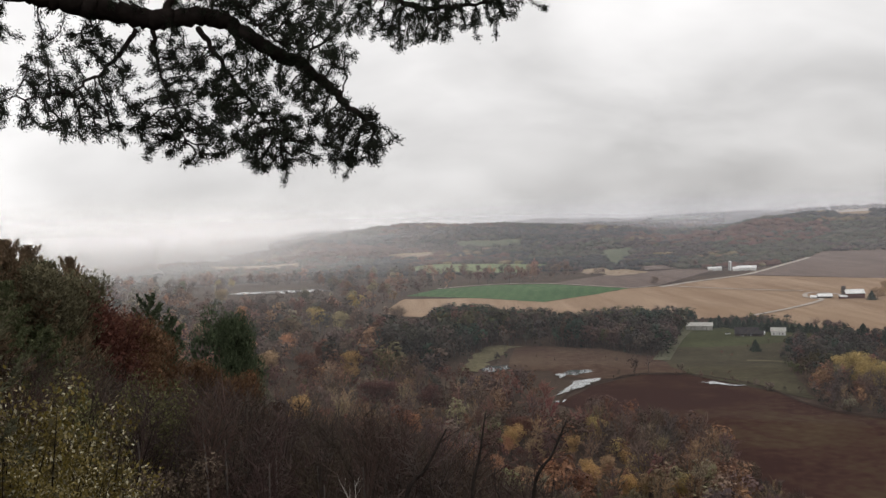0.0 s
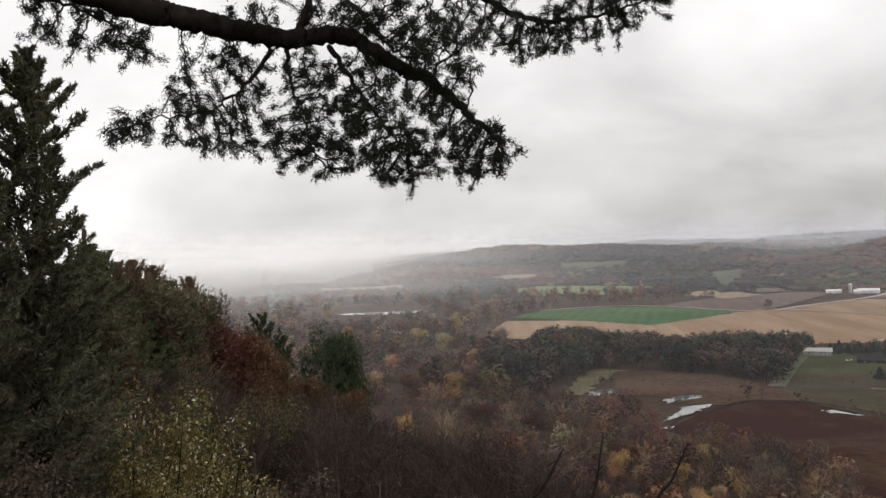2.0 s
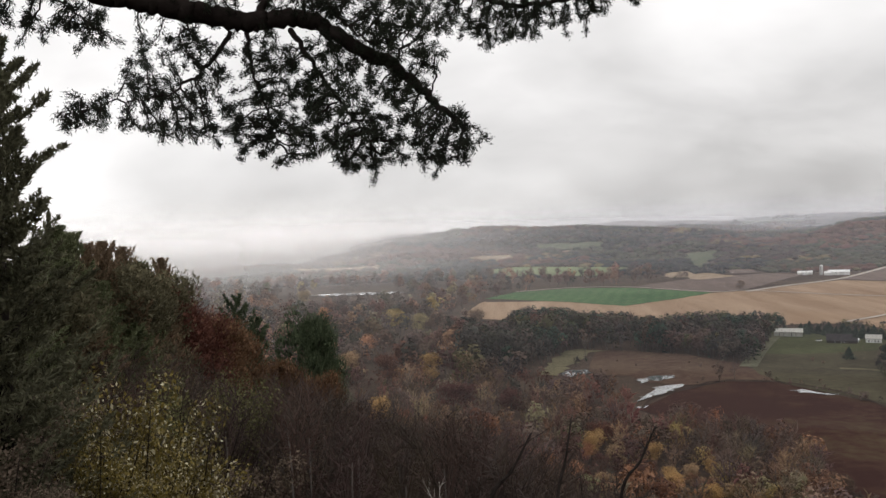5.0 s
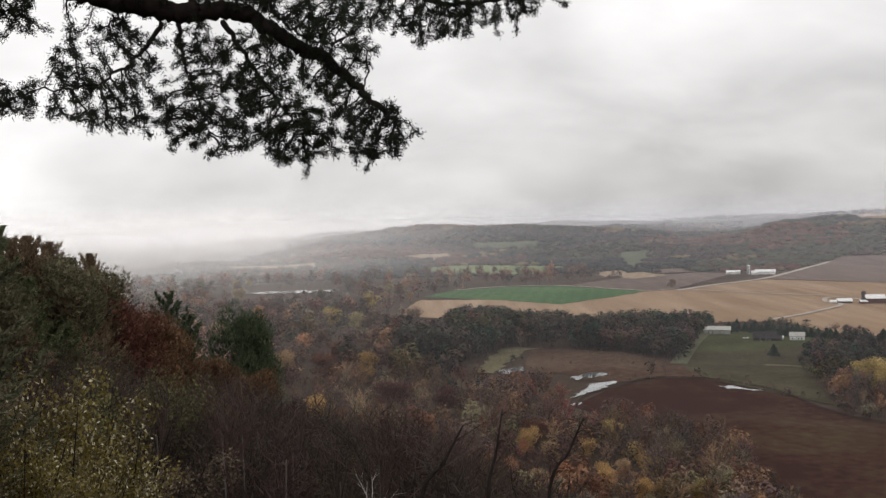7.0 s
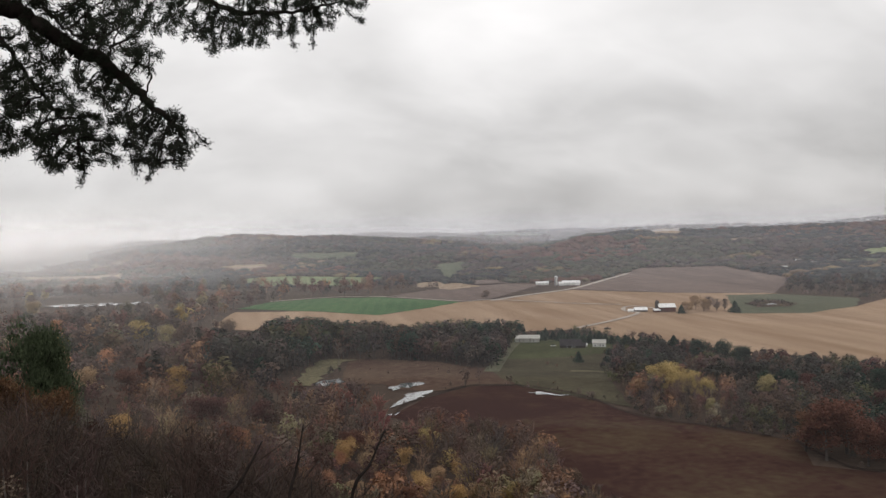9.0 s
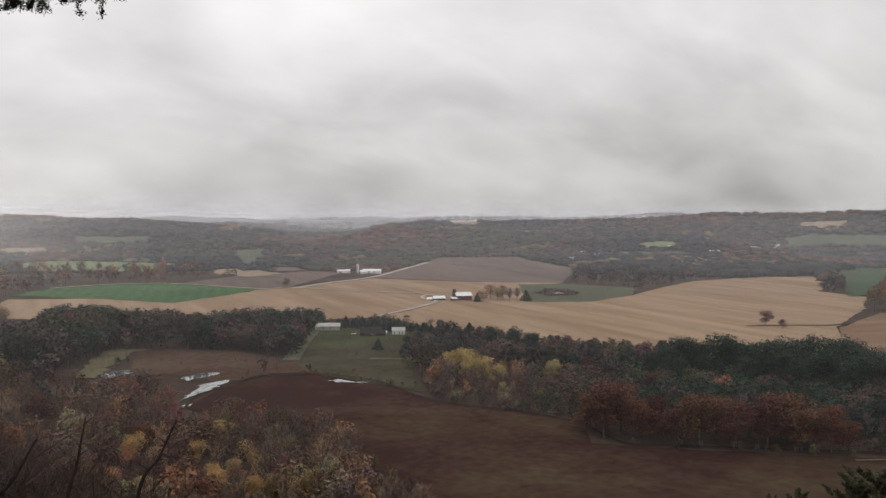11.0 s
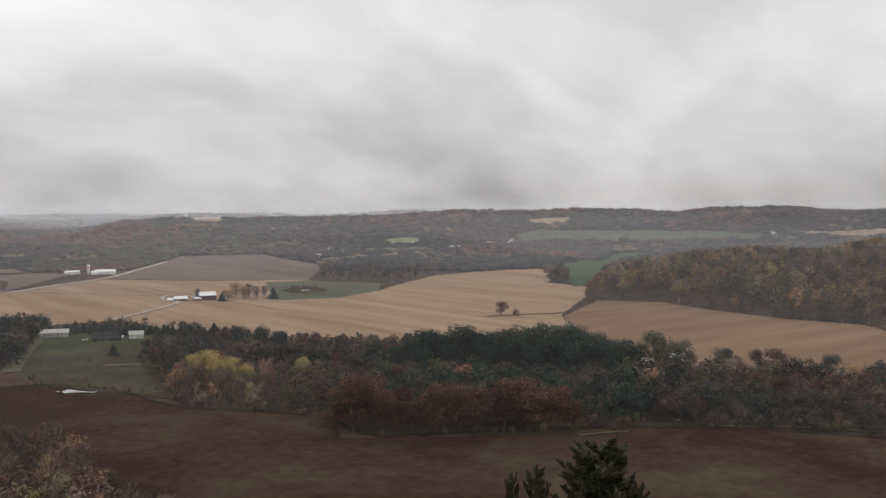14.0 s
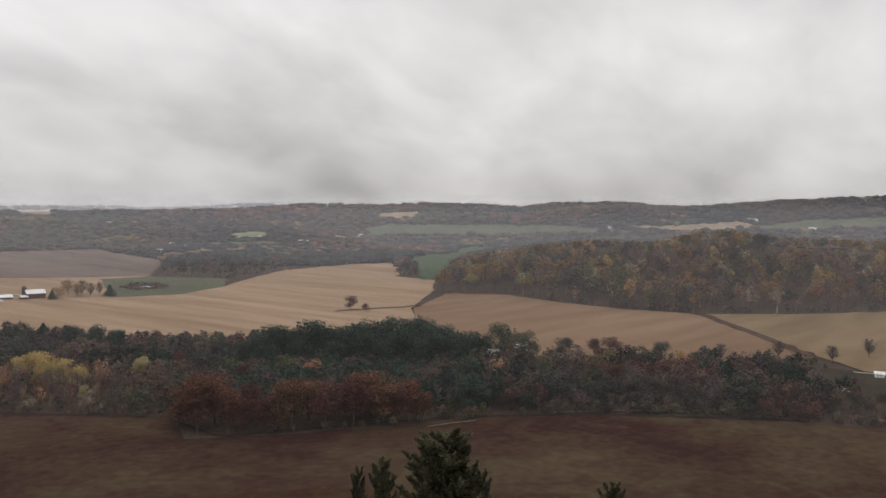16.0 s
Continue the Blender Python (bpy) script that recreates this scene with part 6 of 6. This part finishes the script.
# ---------------------------------------------------------------- farmsteads


def gable(w, d, h, rise, over=0.5, thick=0.25):
    """A gabled roof over a w by d building, ridge along x."""
    bm = bmesh.new()
    for sgn in (-1, 1):
        y0, y1 = sgn * (d / 2 + over), 0.0
        z0, z1 = h - rise * over / (d / 2), h + rise
        a = [bm.verts.new((x, y, z)) for x, y, z in ((-w / 2 - over, y0, z0), (w / 2 + over, y0, z0), (w / 2 + over, y1, z1), (-w / 2 - over, y1, z1))]
        b = [bm.verts.new((v.co.x, v.co.y, v.co.z + thick)) for v in a]
        bm.faces.new(a)
        bm.faces.new(b[::-1])
        for i in range(4):
            bm.faces.new((a[i], b[i], b[(i + 1) % 4], a[(i + 1) % 4]))
    bmesh.ops.recalc_face_normals(bm, faces=bm.faces[:])
    return bm


def walls(w, d, h, rise):
    bm = bmesh.new()
    prof = [(-d / 2, -1.0), (d / 2, -1.0), (d / 2, h), (0, h + rise), (-d / 2, h)]
    a = [bm.verts.new((-w / 2, y, z)) for y, z in prof]
    b = [bm.verts.new((w / 2, y, z)) for y, z in prof]
    bm.faces.new(a)
    bm.faces.new(b[::-1])
    for i in range(5):
        bm.faces.new((a[i], b[i], b[(i + 1) % 5], a[(i + 1) % 5]))
    bmesh.ops.recalc_face_normals(bm, faces=bm.faces[:])
    return bm


def building(name, x, y, turn, w, d, h, rise, wall, roof, label, category, openings=(), wing=None, z=None):
    """A gabled building. openings: rows of kind, place along the front, sill, width, height; on the side that faces the overlook and its back."""
    ob = new(name)
    part("walls", walls(w, d, h, rise), wall, ob)
    part("roof", gable(w, d, h, rise), roof, ob)
    for kind, px, sill, ow, oh in openings:
        for side in (-1, 1):
            frame_ob = part(kind, box(ow, 0.12, oh, px, side * (d / 2 + 0.03), sill), M["white_paint"] if kind == "window" else M["dark_wood"], ob)
            part("pane" if kind == "window" else "panel", box(ow * 0.8, 0.1, oh * 0.84, px, side * (d / 2 + 0.1), sill + oh * 0.08), M["window"] if kind == "window" else wall, frame_ob)
    if wing:
        ww, wd, wh, wr, wx, wy = wing
        bm = walls(ww, wd, wh, wr)
        bmesh.ops.translate(bm, vec=(wx, wy, 0), verts=bm.verts)
        wing_ob = part("wing", bm, wall, ob)
        bm = gable(ww, wd, wh, wr)
        bmesh.ops.translate(bm, vec=(wx, wy, 0), verts=bm.verts)
        part("wing_roof", bm, roof, wing_ob)
    ob.matrix_basis = pose(x, y, float(land(x, y)) if z is None else z, 0, 0, turn)
    return tagged(ob, label, category)


def silo(x, y, height, radius, body, cap, label):
    ob = new("silo")
    ob.location = (x, y, float(land(x, y)))
    bm = bmesh.new()
    bmesh.ops.create_cone(bm, cap_ends=True, segments=24, radius1=radius, radius2=radius, depth=height + 0.5)
    bmesh.ops.translate(bm, vec=(0, 0, height / 2 - 0.25), verts=bm.verts)
    part("shell", bm, body, ob)
    bm = bmesh.new()
    bmesh.ops.create_uvsphere(bm, u_segments=24, v_segments=12, radius=radius * 1.02)
    bmesh.ops.delete(bm, geom=[v for v in bm.verts if v.co.z < -0.05], context="VERTS")
    bmesh.ops.scale(bm, vec=(1, 1, 0.75), verts=bm.verts)
    bmesh.ops.translate(bm, vec=(0, 0, height), verts=bm.verts)
    part("dome", bm, cap, ob)
    for k in range(6):
        bm = bmesh.new()
        bmesh.ops.create_cone(bm, cap_ends=True, segments=24, radius1=radius * 1.025, radius2=radius * 1.025, depth=0.18)
        bmesh.ops.translate(bm, vec=(0, 0, height * (k + 0.7) / 7), verts=bm.verts)
        part("hoop", bm, cap, ob)
    part("chute", box(0.9, 0.9, height, 0, -radius - 0.3, 0), cap, ob)
    return tagged(ob, label, "silo")


WIN = [("window", -3.2, 1.0, 1.1, 1.4), ("window", 3.2, 1.0, 1.1, 1.4), ("window", 0.9, 1.0, 1.0, 1.4), ("door", -1.0, 0.1, 1.0, 2.1)]
BIGDOOR = [("door", -5.0, 0.1, 3.6, 3.6), ("door", 4.0, 0.1, 3.6, 3.6)]
building("barn", 211, 700, -17, 21, 12, 4.0, 2.2, M["roof_tan"], M["roof_tan"], "long low pale metal shed beside the lawn", "shed", BIGDOOR)
building("house", 259, 655, -21.6, 10.5, 8, 3.6, 2.4, M["white_paint"], M["roof_tan"], "small white farmhouse with a grey roof on the lawn", "house", WIN)
building("house", 235, 657, -19, 17, 10, 2.6, 4.2, M["dark_wood"], M["roof_dark"], "low brown house with a big dark roof", "house", WIN, (6, 6, 2.4, 2.0, 9, -2))
building("shed", 247, 658, -10, 4, 3.5, 2.2, 1.0, M["white_paint"], M["roof_white"], "tiny white shed between two houses", "shed", [("door", 0, 0.1, 1.2, 1.9)])
silo(463, 1363, 13.5, 2.6, M["concrete"], M["roof_white"], "tall pale concrete silo with a white dome")
building("barn", 487, 1356, -20, 30, 12, 4.5, 3.0, M["white_paint"], M["roof_white"], "long white dairy barn with a pale metal roof", "barn", BIGDOOR, (9, 8, 3.5, 2.5, -16, -7))
building("shed", 437, 1374, -10, 12, 9, 4, 2, M["white_paint"], M["roof_white"], "white machine shed beside the gravel road", "shed", [("door", 0, 0.1, 3, 3)])
building("shed", 450, 1378, -10, 8, 6, 4, 2, M["white_paint"], M["roof_white"], "small white shed near the concrete silo", "shed", [("door", 0, 0.1, 2, 2.4)])
building("barn", 434, 893, -8, 19, 11, 6.2, 3.6, M["red_wood"], M["roof_white"], "dull red barn with a pale metal roof", "barn", BIGDOOR, (7, 6, 3.0, 1.5, -12, -4))
silo(424.5, 896, 12, 2.3, M["dark_wood"], M["dark_wood"], "old dark silo against the red barn")
building("shed", 407, 902, -12, 14, 9, 3.0, 2.4, M["dark_wood"], M["roof_white"], "dark farm shed with a white tin roof", "shed", [("door", 0, 0.1, 3, 2.6)])
building("shed", 396, 903, -32, 6, 5, 2.4, 1.4, M["white_paint"], M["roof_white"], "small white shed beside the curving drive", "shed", [("door", 0, 0.1, 1.4, 1.9)])
building("house", 464, 322, -55, 9, 8, 5.5, 2.6, M["white_paint"], M["roof_tan"], "white two-storey house among dark trees", "house", WIN)
building("house", 512, 330, -57, 10, 7, 5.2, 2.0, M["white_paint"], M["roof_white"], "pale house half hidden by trees", "house", WIN)
building("barn", 584, 109, -79, 5.5, 5, 2.8, 1.2, M["white_paint"], M["roof_white"], "small white garage beside the lane", "shed", [("door", 0, 0.1, 2.4, 2.1)])
FAR_HOMES = [(-42.37, -2.29, 34, 14, "long pale far barn below the ridge"), (-71.88, -0.3, 44, 16, "long white far barn on the ridge field"), (-34.9, -2.69, 16, 10, "white far house among hillside trees"), (-75.4, -0.76, 30, 14, "pale far barn beyond the wooded hill"),
             (-33.94, -2.53, 14, 10, "small white far house in the hillside woods"), (-62.96, -0.96, 18, 11, "white far house by the green hayfield"), (-33.2, -2.98, 15, 10, "pale far house near the hill's foot"), (-39.6, -2.05, 20, 10, "pale far roof among hillside trees")]
for az, el, w, d, words in FAR_HOMES:
    x, y = meets(az, el)
    s = math.hypot(x, y) / 1500
    w, d = w * 0.66, d * 0.66
    building("house" if w < 16.5 else "barn", x, y, az + 8, w, d, 4, 2.6, M["white_paint"], M["roof_tan"], words, "house" if w < 16.5 else "barn", BIGDOOR if w > 16.5 else WIN, z=float(land(x, y)) + 1.0)


def car(x, y, turn, paint, label, tall=1.0):
    ob = new("car")
    body = box(4.5, 1.8, 0.65 * tall, 0, 0, 0.35, 0.12)
    part("body", body, paint, ob)
    part("cabin", box(2.4, 1.6, 0.6 * tall, -0.2, 0, 0.98 * tall, 0.18), M["window"], ob)
    for sx in (-1.4, 1.4):
        for sy in (-0.85, 0.85):
            bm = bmesh.new()
            bmesh.ops.create_cone(bm, cap_ends=True, segments=16, radius1=0.34, radius2=0.34, depth=0.22, matrix=pose(sx, sy, 0.34, 90))
            wheel = part("wheel", bm, M["rubber"], ob)
            bm = bmesh.new()
            bmesh.ops.create_cone(bm, cap_ends=True, segments=12, radius1=0.2, radius2=0.2, depth=0.24, matrix=pose(sx, sy, 0.34, 90))
            part("rim", bm, M["roof_white"], wheel)
    ob.matrix_basis = pose(x, y, float(land(x, y)), 0, 0, turn)
    tagged(ob, label, "car")


car(521, 114, -70, M["car_paint"], "dark car parked near the marsh edge")
car(526, 118, -60, M["car_paint"], "dark pickup parked beside the car", 1.2)
car(224, 668, 20, M["white_paint"], "white car parked on the lawn")
